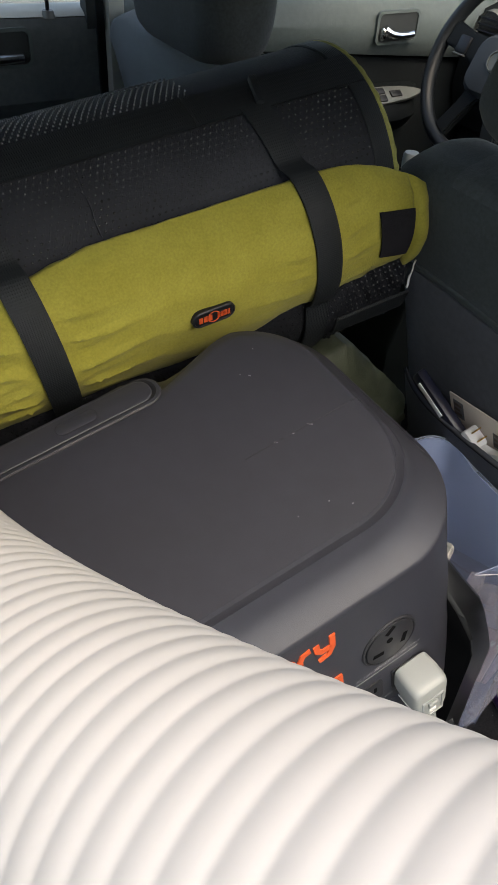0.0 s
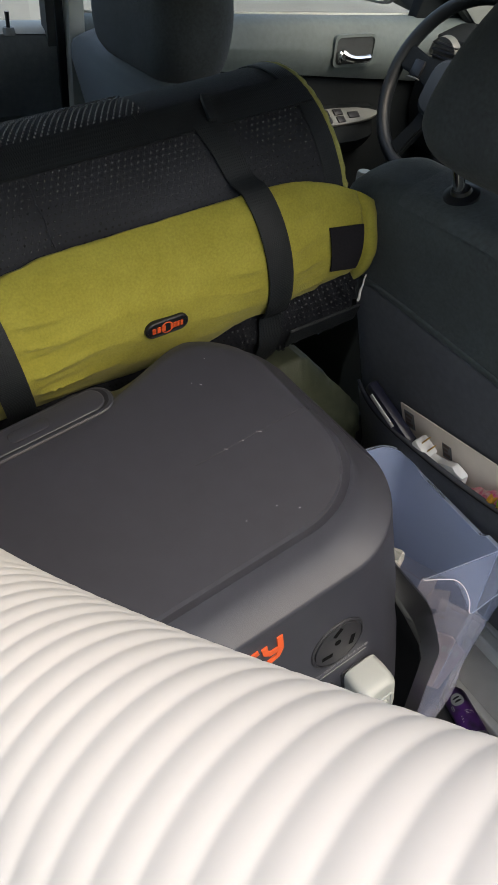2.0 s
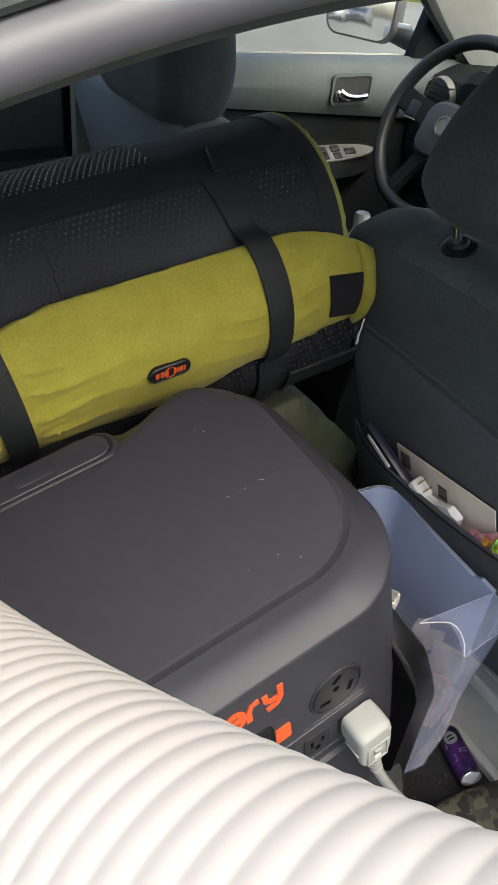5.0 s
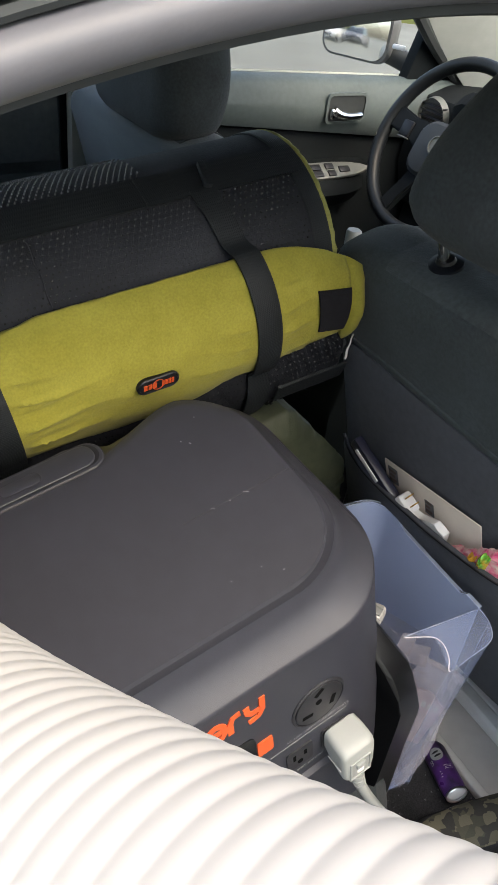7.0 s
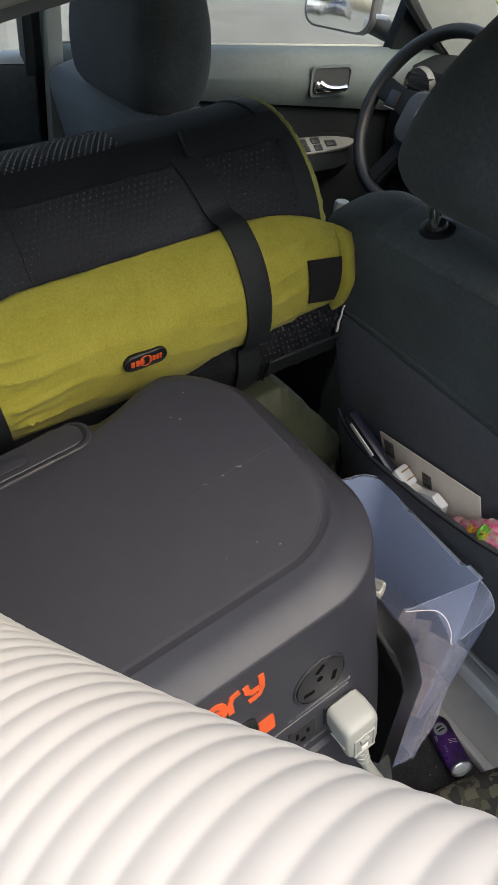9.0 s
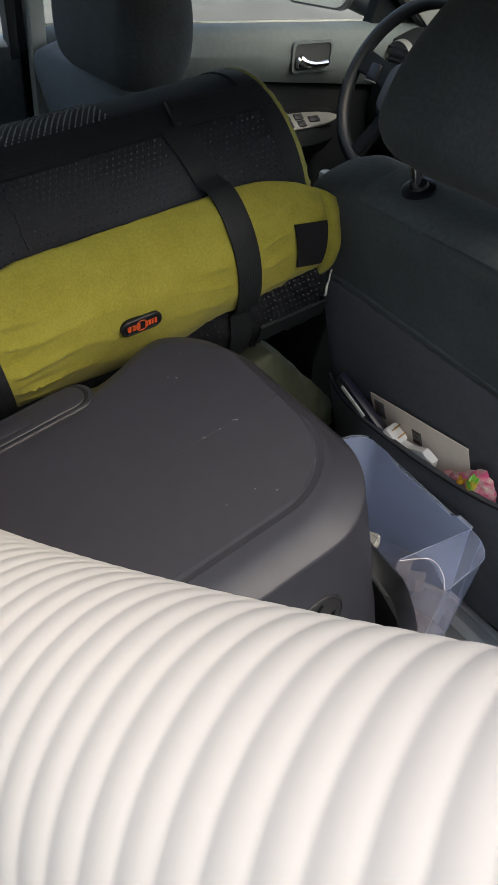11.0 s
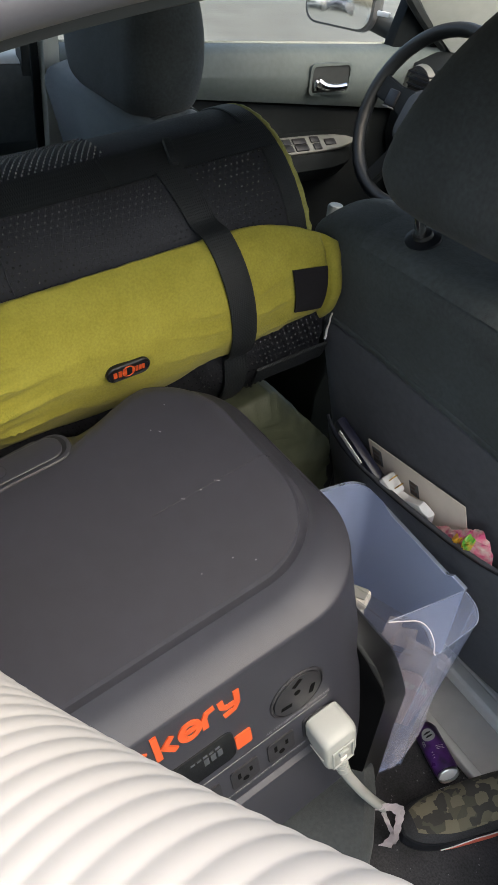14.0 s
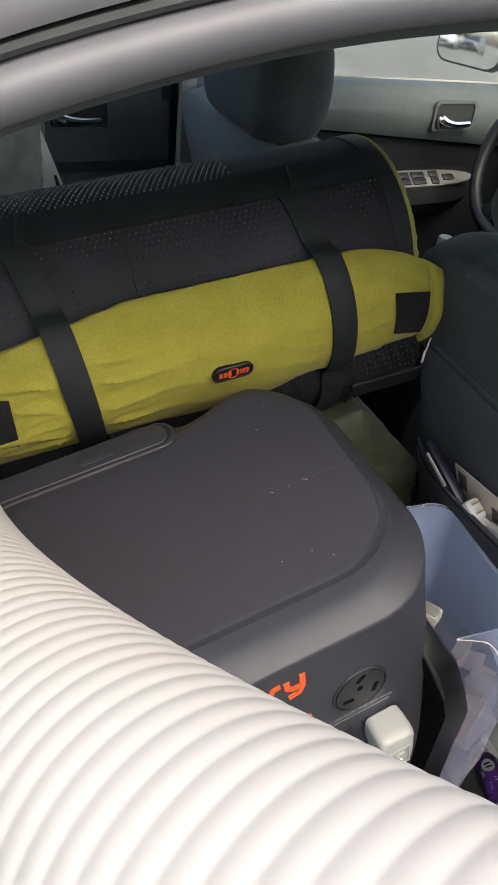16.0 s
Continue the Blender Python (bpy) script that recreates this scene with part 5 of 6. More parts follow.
for sc_ in (0.0668, -0.2268):
    band("strap", lambda th, c=sc_: strap_line(c, th), 60, -85, 0.0295, 0.003, M_STRAP, "black webbing strap", n=74)
    part("strap_keeper", moved(box(-0.018, 0.018, -0.0045, 0.0045, -0.003, 0.0045, 0.0018), Matrix.Translation(rim_pt(sc_ + 0.011, 67, RAD + 0.005)) @ Matrix.Rotation(radians(23), 4, "Y") @ Matrix.Rotation(radians(-14), 4, "Z")), M_STRAP, roll, "folded strap keeper")
band("lengthwise_band", lambda th: (S_START + S_END) / 2, 75, 58, S_END - S_START - 0.006, 0.001, M_STRAP, "flat black reinforcing band", n=8)
part("binding", loft([[rim_pt(s, th, RAD * 1.006 + d) for s, d in ((S_END - 0.022, 0.0), (S_END - 0.021, 0.0008), (S_END - 0.002, 0.0008), (S_END + 0.001, -0.001), (S_END + 0.001, -0.004), (S_END - 0.022, -0.004))] for th in (170 - 158 * k / 54 for k in range(55))]), M_STRAP, roll, "smooth black edge band")
for sa, sb, ta, tb in ((0.0055, 0.001, 58, 72), (0.0455, 0.0365, 58, 72)):
    part("stitched_seam", tube([rim_pt(sa + (sb - sa) * k / 8, ta + (tb - ta) * k / 8, RAD + 0.0030) for k in range(9)], 0.0009, 6), M_STRAP, roll)
band("band_end", lambda th: 0.0235, 74, 57.5, 0.040, 0.0024, M_STRAP, "doubled end of the band", n=8)
part("panel_seam", tube([rim_pt(-0.1225 + 0.0006 * math.sin(k), 56 - 30 * k / 14, RAD + 0.0012) for k in range(15)], 0.0008, 6), M_MAT, roll)
for s0 in (0.180, -0.292):
    grid_ = []
    for j in range(15):
        f = j / 14
        sa, sb, ta, tb = s0 - 0.025 + 0.006 * f, s0 + 0.021 - 0.001 * f, 3.7 - 20.4 * f, 0.4 - 21.2 * f
        grid_.append([rim_pt(sa + (sb - sa) * k / 8, ta + (tb - ta) * k / 8, flap_r(sa + (sb - sa) * k / 8, ta + (tb - ta) * k / 8) + 0.0022) for k in range(9)])
    hp = loft(grid_, cap=False, closed=False)
    bmesh.ops.recalc_face_normals(hp, faces=hp.faces)
    bmesh.ops.solidify(hp, geom=list(hp.faces), thickness=0.0016)
    part("hook_patch", hp, M_PATCH, roll, "black hook-and-loop patch")


def slack(s, th):
    """Radius of the crumpled layer below the flap."""
    k = min(1.0, max(0.0, (-24 - th) / 10))
    return LOW(th) + k * (0.0034 * noise.noise(Vector((s * 24, th * 0.06, 3.0))) + 0.0026 * (1 - 2 * abs(noise.noise(Vector((s * 55 + th * 0.12, th * 0.05, 8.0))))) - 0.001)


lower = [[rim_pt(-0.34 + 0.565 * i / 150, -22 - 73 * j / 44, slack(-0.34 + 0.565 * i / 150, -22 - 73 * j / 44)) for i in range(151)] for j in range(45)]
lb = loft(lower, closed=False)
bmesh.ops.solidify(lb, geom=list(lb.faces), thickness=0.002)
part("lower_layer", lb, M_MAT, roll, "crumpled black mat underside below the flap", angle=60)
band("lower_binding", lambda th: 0.186, -50, -58, 0.104, 0.0030, M_STRAP, "black grosgrain binding strip", n=8)
part("pull_tag", tube([rim_pt(0.2335 - 0.0005 * k, -34 - 1.5 * k, slack(0.23, -34 - 1.5 * k) + 0.004) for k in range(9)], [0.0010] * 5 + [0.0016] * 4, 8), M_GREYBOX, roll, "pale zip pull")
# badge: black rubber oval with an orange mark in plain bars
bdg = part("badge", loft([[rim_pt(-0.0435 + u, -11.5 + degrees_, flap_r(-0.043, -12) + w) for u, degrees_ in [(p, math.degrees(q / 0.16)) for p, q in rrect(-0.0235 + i, 0.0235 - i, -0.0095 + i, 0.0095 - i, 0.0095 - i, 6)]] for w, i in ((-0.002, 0), (0.003, 0), (0.0042, 0.001), (0.0042, 0.0022), (0.0034, 0.0026))]), M_BLACK, roll, "black rubber badge")


def badge_bar(u0, u1, v0, v1):
    part("badge_mark", loft([[rim_pt(-0.0435 + u, -11.5 + math.degrees(v / 0.16), flap_r(-0.043, -12) + w) for u, v in ((u0, v0), (u1, v0), (u1, v1), (u0, v1))] for w in (0.003, 0.0042)]), M_ORANGE, bdg, "orange mark")


for k in range(3):
    badge_bar(-0.0165 + 0.0052 * k, -0.0128 + 0.0052 * k, -0.0032, 0.0032)
for k in range(4):
    badge_bar(0.0035 + 0.0036 * k, 0.0062 + 0.0036 * k, -0.003, 0.003)
part("badge_ring", tube([rim_pt(-0.0435 - 0.0005 + 0.0062 * math.cos(a), -11.5 + math.degrees(0.0062 * math.sin(a) / 0.16), flap_r(-0.043, -12) + 0.0038) for a in (2 * math.pi * k / 24 for k in range(25))], 0.0006, 6), M_ORANGE, bdg, "orange ring")

# silicone dots of the underside
vd, fd = [], []
row = 0
STEP = 0.0067


def dots(th_a, th_b, s_a, s_b):
    rr = RAD
    n_th = int(radians(th_a - th_b) * rr / (STEP * 0.87))
    for q in range(n_th + 1):
        th = th_a - (th_a - th_b) * q / max(1, n_th)
        s = s_a + (STEP / 2 if q % 2 else 0)
        while s < s_b:
            r = flap_r(s, th) if th > 0 else slack(s, th) + 0.0012
            base = len(vd)
            g = 0.00118 * random.uniform(0.85, 1.12)
            for k, h in ((1.0, -0.0009), (0.74, 0.0004)):
                for a in range(6):
                    vd.append(rim_pt(s + g * k * math.cos(a * math.pi / 3), th + math.degrees(g * k * math.sin(a * math.pi / 3) / rr), r + h))
            vd.append(rim_pt(s, th, r + 0.0010))
            for a in range(6):
                fd.append((base + a, base + (a + 1) % 6, base + 6 + (a + 1) % 6, base + 6 + a))
                fd.append((base + 6 + a, base + 6 + (a + 1) % 6, base + 12))
            s += STEP


dots(130, 76, S_START + 0.01, 0.018)
dots(57, 25, S_START + 0.01, S_END - 0.026)
dots(-26, -49, -0.32, 0.225)
dots(-59, -70, -0.32, 0.225)
me = bpy.data.meshes.new("mesh")
me.from_pydata([tuple(v) for v in vd], [], fd)
me.materials.append(M_DOT)
for p in me.polygons:
    p.use_smooth = True
dt = new("grip_dots", me)
dt.parent = roll
tagged(dt, "small raised silicone grip dots", kind="stuff")

# olive bag under the roll
bag = thing("olive_bag", pose(0.03, 0.56, 0.36), "stuffed olive green nylon bag standing in the footwell", "bag")
side = [Vector((0, y, z)) for y, z in ((0.0, 0.0), (-0.09, 0.0), (-0.115, 0.02), (-0.115, 0.38), (-0.105, 0.412), (-0.06, 0.420), (-0.006, 0.433), (0.010, 0.428), (0.046, 0.388), (0.096, 0.330), (0.117, 0.27), (0.105, 0.16), (0.07, 0.04), (0.05, 0.0))]
outline = []
for a, b in zip(side, side[1:] + side[:1]):
    outline += [a.lerp(b, k / 12) for k in range(12)]
centre = Vector((0, -0.01, 0.2))
secs = []
for k in range(81):
    x = -0.17 + 0.335 * k / 80
    near = min(x + 0.17, 0.165 - x)
    grow = 1 - 0.14 * max(0.0, 1 - near / 0.012) ** 2
    row = []
    for q in outline:
        q = centre + (q - centre) * grow + Vector((x, 0, 0))
        out = Vector((0.5, q.y, q.z - 0.2)).normalized()
        fold = max(0.0, 1 - abs(noise.noise(Vector((q.x * 9 + q.y * 6, q.y * 16 - q.x * 9, q.z * 13)))) * 2.4) ** 3
        low = min(1.0, max(0.0, (0.41 - q.z) / 0.10))
        row.append(q + out * (0.016 * fold * (0.4 + 0.6 * low) + 0.004 * noise.noise(q * 12) * (0.35 + 0.65 * low) + 0.008 * (0.45 + 0.55 * low) * (1 - 2 * abs(noise.noise(Vector((q.x * 16, q.y * 46, q.z * 40)))))) * min(1.0, q.z / 0.08))
    secs.append(row)
part("body", loft(secs), M_BAG, bag, "creased olive nylon body", angle=70)
part("edge_strap", tube(spline([(0.168, 0.098, 0.14), (0.172, 0.110, 0.22), (0.172, 0.116, 0.275), (0.166, 0.112, 0.31)], 8), 0.007, 8), M_BLACK, bag, "black edge strap")

# foil-covered tube and board behind the roll
ft = thing("foil_tube", pose(-0.333, 0.18, 0.47, 0, 0, 0), "crinkled silver foil tube standing on the bench", "foil tube")
fr = []
for k in range(60):
    z = 0.66 * k / 59
    fr.append([((0.066 + 0.0022 * noise.noise(Vector((math.cos(a) * 5, math.sin(a) * 5, z * 60)))) * math.cos(a), (0.066 + 0.0022 * noise.noise(Vector((math.cos(a) * 5, math.sin(a) * 5, z * 60)))) * math.sin(a), z) for a in (2 * math.pi * q / 64 for q in range(64))])
part("tube", loft(fr), M_FOIL, ft, angle=25)
bd_ = thing("grey_board", pose(-0.30, 0.2, 0.48), "pale grey board with a slanting edge beside the foil tube", "board")
part("sheet", prism([(-0.02, 0.0), (0.232, 0.0), (0.033, 0.556), (0.010, 0.562), (-0.02, 0.53)], "x", 0.0, 0.008, 0.0015), M_GREYBOX, bd_)
part("dark_slot", prism([(0.066, 0.40), (0.082, 0.40), (0.052, 0.49), (0.048, 0.49)], "x", 0.0082, 0.0092), M_BLACK, bd_, "dark slot")


# ---- exhaust hose through the open window ----
def hose_axis(s):
    return Vector((1.045 + 0.559 * s - 0.005 * s * s, 0.186 + 0.332 * s + 0.139 * s * s, 1.216 + 0.281 * s + 0.014 * s * s))


mid_pts = [hose_axis(-1.12 + 1.62 * k / 160) for k in range(161)]
tail_in = spline([mid_pts[0] + Vector((-0.16, -0.17, -0.17)), mid_pts[0] + Vector((-0.085, -0.07, -0.055)), mid_pts[0]], 14)[:-1]
end = mid_pts[-1]
tail_out = spline([end, end + Vector((0.13, 0.045, 0.02)), end + Vector((0.24, 0.06, -0.12)), end + Vector((0.27, 0.06, -0.45)), end + Vector((0.28, 0.06, -1.29))], 20)[1:]
axis_pts = tail_in + mid_pts + tail_out
# resample evenly
lens = [0.0]
for a, b in zip(axis_pts, axis_pts[1:]):
    lens.append(lens[-1] + (b - a).length)
PITCH, PER, NH = 0.0123, 10, 56
total = lens[-1]
count = int(total / PITCH * PER)
stations, side, k = [], None, 0
for i in range(count):
    d = total * i / (count - 1)
    while k < len(lens) - 2 and lens[k + 1] < d:
        k += 1
    f = (d - lens[k]) / (lens[k + 1] - lens[k])
    p = axis_pts[k].lerp(axis_pts[k + 1], f)
    t = (axis_pts[k + 1] - axis_pts[k]).normalized()
    side = t.orthogonal().normalized() if side is None else (side - t * side.dot(t)).normalized()
    stations.append((p, side, t.cross(side)))


def wall(d, a, ph):
    """A point of the corrugated wall, by the length along the hose and the angle round it."""
    g = min(max(d / total * (count - 1), 0.0), count - 1.001)
    (p, u, v), (p2, u2, v2) = stations[int(g)], stations[int(g) + 1]
    f = g - int(g)
    rad = 0.0654 + 0.00064 * abs(math.sin(math.pi * ph)) ** 0.95
    return p.lerp(p2, f) + rad * (math.cos(a) * u.lerp(u2, f) + math.sin(a) * v.lerp(v2, f))


# the wall winds round in one spiral; each turn is a piece
hose = thing("exhaust_hose", Matrix.Translation(hose_axis(0.0)), "white ribbed plastic exhaust hose through the window", "hose")
h0 = hose_axis(0.0)
for m_ in range(1, int(total / PITCH)):
    co, nrm, fc = [], [], []
    for q in range(NH + 1):
        a = 2 * math.pi * q / NH
        for w in range(PER + 1):
            ph = w / PER
            d = (m_ - q / NH + 0.37 + ph) * PITCH
            co.append(wall(d, a, ph) - h0)
            e = 0.09
            along = wall(d + e * PITCH, a, ph + e) - wall(d - e * PITCH, a, ph - e)
            about = wall(d, a + 0.1, ph) - wall(d, a - 0.1, ph)
            nrm.append(about.cross(along).normalized())
    for q in range(NH):
        for w in range(PER):
            b = q * (PER + 1) + w
            fc.append((b, b + PER + 1, b + PER + 2, b + 1))
    me = bpy.data.meshes.new("mesh")
    me.from_pydata(co, [], fc)
    me.materials.append(M_HOSE)
    me.polygons.foreach_set("use_smooth", [True] * len(fc))
    me.normals_split_custom_set_from_vertices(nrm)
    rb = new("hose_rib", me)
    rb.parent = hose


# ---- footwell ----
bin_ = thing("clear_bin", pose(0.414, 0.550, 0.36, 0, 0, -5), "clear plastic storage bin with loose parts, behind the seat", "storage bin")


def sheet(corners, t=0.0012):
    """A thin flat panel through its corners."""
    p = [Vector(q) for q in corners]
    n_ = (p[1] - p[0]).cross(p[-1] - p[0]).normalized() * t
    return loft([p, [q + n_ for q in p]])


# one wall bends round the corner, its top edge notched lower along the middle
def side_path(z):
    """Plan of the curved side wall at the top or the foot."""
    f, R = z / 0.361, 0.028
    x0, x1, y0, y1 = -0.084 - 0.013 * f, 0.109 - 0.002 * f, -0.046 - 0.012 * f, 0.0615
    arc = [(x0 + R - R * math.cos(radians(a)), y1 - R + R * math.sin(radians(a))) for a in range(0, 91, 10)]
    return [(x0, y0 + (y1 - R - y0) * k / 4) for k in range(4)] + arc + [(x0 + R + (x1 - x0 - R) * k / 40, y1) for k in range(1, 41)]


def notch(x):
    """How far the top edge drops between its raised ends."""
    return 0.0065 * min(1.0, max(0.0, (x + 0.055) / 0.024)) * min(1.0, max(0.0, (0.084 - x) / 0.006))


top_line = [Vector((x, y, 0.363 - notch(x))) for x, y in side_path(0.361)]
foot_line = [Vector((x, y, 0.002)) for x, y in side_path(0.002)]
turn_in = [Vector((max(0.0, math.cos(radians(min(90, max(0, 10 * (k - 4)))))), -math.sin(radians(min(90, max(0, 10 * (k - 4))))), 0)) * 0.0015 for k in range(len(top_line))]
part("side_wall", loft([[a, b, b + w, a + w] for a, b, w in zip(foot_line, top_line, turn_in)]), M_BIN, bin_, "clear bluish curved wall")
rim_ = part("rim", loft([[a, a - w * 2.4, a - w * 2.4 - Vector((0, 0, 0.0045)), a - w * 1.6 - Vector((0, 0, 0.0045)), a - w * 1.4 - Vector((0, 0, 0.001)), a - Vector((0, 0, 0.001))] for a, w in zip(top_line, turn_in)]), M_BIN_EDGE, bin_, "turned-out clear rim")
part("rim_edge", tube([a - w * 2.4 for a, w in zip(top_line, turn_in)], 0.0006, 6), M_BIN_EDGE, rim_)
part("bottom", sheet([(-0.092, -0.046, 0.002), (0.108, 0.020, 0.002), (0.108, 0.060, 0.002), (-0.084, 0.055, 0.002)], 0.0015), M_BIN, bin_)


def skin(a, b, t=0.0012, n=4):
    """A thin curved panel between two lines of points."""
    bm = loft([[p.lerp(q, k / n) for p, q in zip(a, b)] for k in range(n + 1)], closed=False)
    bmesh.ops.recalc_face_normals(bm, faces=bm.faces)
    bmesh.ops.solidify(bm, geom=list(bm.faces), thickness=t)
    return bm


ledge = spline([(0.1085, -0.0455, 0.3605), (0.1165, -0.026, 0.362), (0.1225, -0.0135, 0.361), (0.132, -0.0075, 0.356), (0.1430, -0.0065, 0.346), (0.1505, -0.0075, 0.335), (0.1465, 0.022, 0.339), (0.1425, 0.050, 0.344), (0.1375, 0.0590, 0.350), (0.125, 0.0620, 0.358), (0.1080, 0.0615, 0.3615)], 8)
fold = [Vector((0.1080, -0.0455 + 0.0405 * k / 40 if k <= 40 else (-0.005 + 0.062 * (k - 40) / 32 if k <= 72 else 0.057 + 0.0045 * (k - 72) / 8), 0.3605)) for k in range(len(ledge))]
part("end_ledge", skin(fold, ledge, 0.0003, 6), M_BIN_WALL, bin_, "clear sloping end ledge", angle=70)
lip = ledge[40:73]
part("end_wall", skin(lip, [Vector((0.1082 + 0.003 * k / 32, 0.0225 + 0.038 * k / 32, 0.002)) for k in range(33)], 0.0003), M_BIN_WALL, bin_, "clear end wall", angle=70)
part("front_wall", sheet([(-0.084, -0.046, 0.002), (0.1075, 0.0215, 0.002), (0.1495, -0.0085, 0.334), (0.1420, -0.0080, 0.345), (0.1315, -0.009, 0.355), (0.1215, -0.015, 0.360), (0.108, -0.0462, 0.3595), (-0.097, -0.058, 0.30)]), M_BIN_CLEAR, bin_, "clear front wall")
part("fold_line", tube([(0.1080, -0.0455, 0.3615), (0.1080, 0.0615, 0.3625)], 0.0005, 6), M_BIN_EDGE, bin_)
part("edge_rib", tube(ledge[:41], 0.0006, 6), M_TAG, bin_, "whitish moulded edge")
part("edge_rib", tube(ledge[40:], 0.0006, 6), M_BIN_EDGE, bin_)
part("edge_rib", tube([ledge[40], (0.1082, 0.0225, 0.002)], 0.0006, 6), M_BIN_EDGE, bin_)
part("edge_rib", tube([lip[-1], (0.1112, 0.0605, 0.002)], 0.0006, 6), M_BIN_EDGE, bin_)

pk = thing("plastic_pouch", pose(0.500, 0.566, 0.365, 2, 6, 30), "crumpled clear plastic pouch with a printed card", "pouch")
random.seed(41)
for sgn in (-1, 1):
    # two creased sheets, joined at the sealed edges
    nu_, nv_ = 5, 10
    grid_ = []
    for j in range(nv_ + 1):
        row = []
        for i in range(nu_ + 1):
            u, v = -1 + 2 * i / nu_, j / nv_
            puff = 0.013 * (1 - u * u) ** 0.5 * math.sin(math.pi * min(1.0, 0.08 + 0.92 * v)) ** 0.5
            row.append((u * (0.033 + 0.006 * math.sin(5 * v)) + random.uniform(-0.0015, 0.0015), sgn * (puff + 0.0006) + random.uniform(-0.0065, 0.0065) * (1 - u ** 4), 0.004 + 0.268 * v + 0.004 * math.sin(2.5 * u + 1) + random.uniform(-0.002, 0.002)))
        grid_.append(row)
    fm = loft(grid_, cap=False, closed=False)
    bmesh.ops.triangulate(fm, faces=list(fm.faces))
    part("film", fm, M_FILM, pk, "crinkled clear film", angle=12)
part("seal_strip", box(-0.030, 0.026, -0.001, 0.001, 0.268, 0.276, 0.0005), M_FILM, pk, "heat-sealed top edge")
part("insert", prism([(-0.026, 0.10), (0.022, 0.115), (0.026, 0.205), (0.004, 0.222), (-0.022, 0.214)], "y", -0.001, 0.001), M_PRINTED, pk, "pinkish printed card")
for k in range(5):
    part("print_bar", box(-0.016 + 0.008 * k, -0.011 + 0.008 * k, -0.0018, -0.0012, 0.188 + 0.001 * k, 0.199 + 0.001 * k, 0), M_GREYBOX, pk)
flap_tab = thing("plastic_offcut", pose(0.478, 0.538, 0.365, 0, 4, 32), "small clear plastic bag corner leaning in the bin", "plastic bag")
for x0, x1, z0, z1, y in ((-0.020, 0.006, 0.0, 0.288, 0.0), (-0.004, 0.026, 0.235, 0.276, 0.003), (0.000, 0.030, 0.222, 0.230, 0.006)):
    part("film", moved(prism([(x0, z0), (x1, z0 + 0.006), (x1 - 0.004, z1), (x0 + 0.005, z1 - 0.008)], "y", y, y + 0.0008), Matrix.Rotation(radians(-4), 4, "X")), M_FILM, flap_tab, "folded clear film")
cl = thing("white_block", pose(0.452, 0.512, 0.692, 8, -6, 28), "pale plastic charger block lying on the bin's contents", "charger")
part("body", box(-0.014, 0.014, -0.010, 0.010, -0.014, 0.0, 0.003), M_GREYBOX, cl, "pale grey body")
part("lid", box(-0.012, 0.012, -0.008, 0.008, 0.0005, 0.003, 0.0012), M_WHITE, cl, "white top cover")
part("cord_grip", tube([(-0.014, 0.004, -0.006), (-0.026, 0.010, -0.004), (-0.042, 0.018, 0.002)], [0.004, 0.0035, 0.003], 10), M_WHITE, cl, "white cord grip")
part("packing", box(-0.008, 0.008, -0.006, 0.006, -0.330, -0.0145, 0.002), M_GREYBOX, cl, "pale stem")

tray = thing("grey_tray", pose(0.56, 0.722, 0.36, 0, 0, -2), "pale grey plastic trim tray on the floor", "tray")
part("base", box(-0.16, 0.050, -0.040, 0.074, 0.0, 0.006, 0.002), M_TRAY, tray, "grey channel floor")
part("ridge", prism([(0.074, 0.0), (0.074, 0.027), (0.070, 0.030), (0.060, 0.030), (0.058, 0.027), (0.056, 0.029), (0.040, 0.027), (0.036, 0.022), (0.035, 0.006)], "x", -0.16, 0.052, 0.0012), M_GREYBOX, tray, "raised rear ridge")
part("lip", prism([(-0.050, 0.0), (-0.050, 0.013), (-0.048, 0.015), (-0.037, 0.014), (-0.035, 0.011), (-0.035, 0.0)], "x", -0.16, 0.054, 0.001), M_GREYBOX, tray, "pale front lip")

can = thing("drink_can", pose(0.536, 0.650, 0.381, 0, 83, -19), "purple slim drink can lying on the carpet", "can")
part("body", tube([(0, 0, -0.03), (0, 0, -0.026), (0, 0, -0.02), (0, 0, 0.042), (0, 0, 0.048)], [0.012, 0.0148, 0.0168, 0.0168, 0.0150], 36), M_CAN, can, "purple printed body")
part("rim", loft([[(r * math.cos(2 * math.pi * k / 36), r * math.sin(2 * math.pi * k / 36), z) for k in range(36)] for r, z in ((0.0148, 0.0475), (0.0157, 0.0490), (0.0157, 0.0512), (0.0148, 0.0520), (0.0136, 0.0512), (0.0132, 0.0490))], cap=False), M_ALU, can, "silver rim")
part("end_dish", loft([[(r * math.cos(2 * math.pi * k / 36), r * math.sin(2 * math.pi * k / 36), z) for k in range(36)] for r, z in ((0.0134, 0.0488), (0.0120, 0.0496), (0.0095, 0.0498), (0.0060, 0.0490), (0.002, 0.0486))]), M_BRIGHT, can, "pale silver end")


def can_patch(name, a_c, z_c, pts, material, label="", lift=0.0001):
    """A printed patch wrapped on the side of the can."""
    r = 0.0168 + lift
    rings_ = [[(r * math.cos(radians(a_c) + k * u / r), r * math.sin(radians(a_c) + k * u / r), z_c + k * v) for u, v in pts] for k in (1.0, 0.66, 0.33, 0.02)]
    part(name, loft(rings_, cap=False), material, can, label)


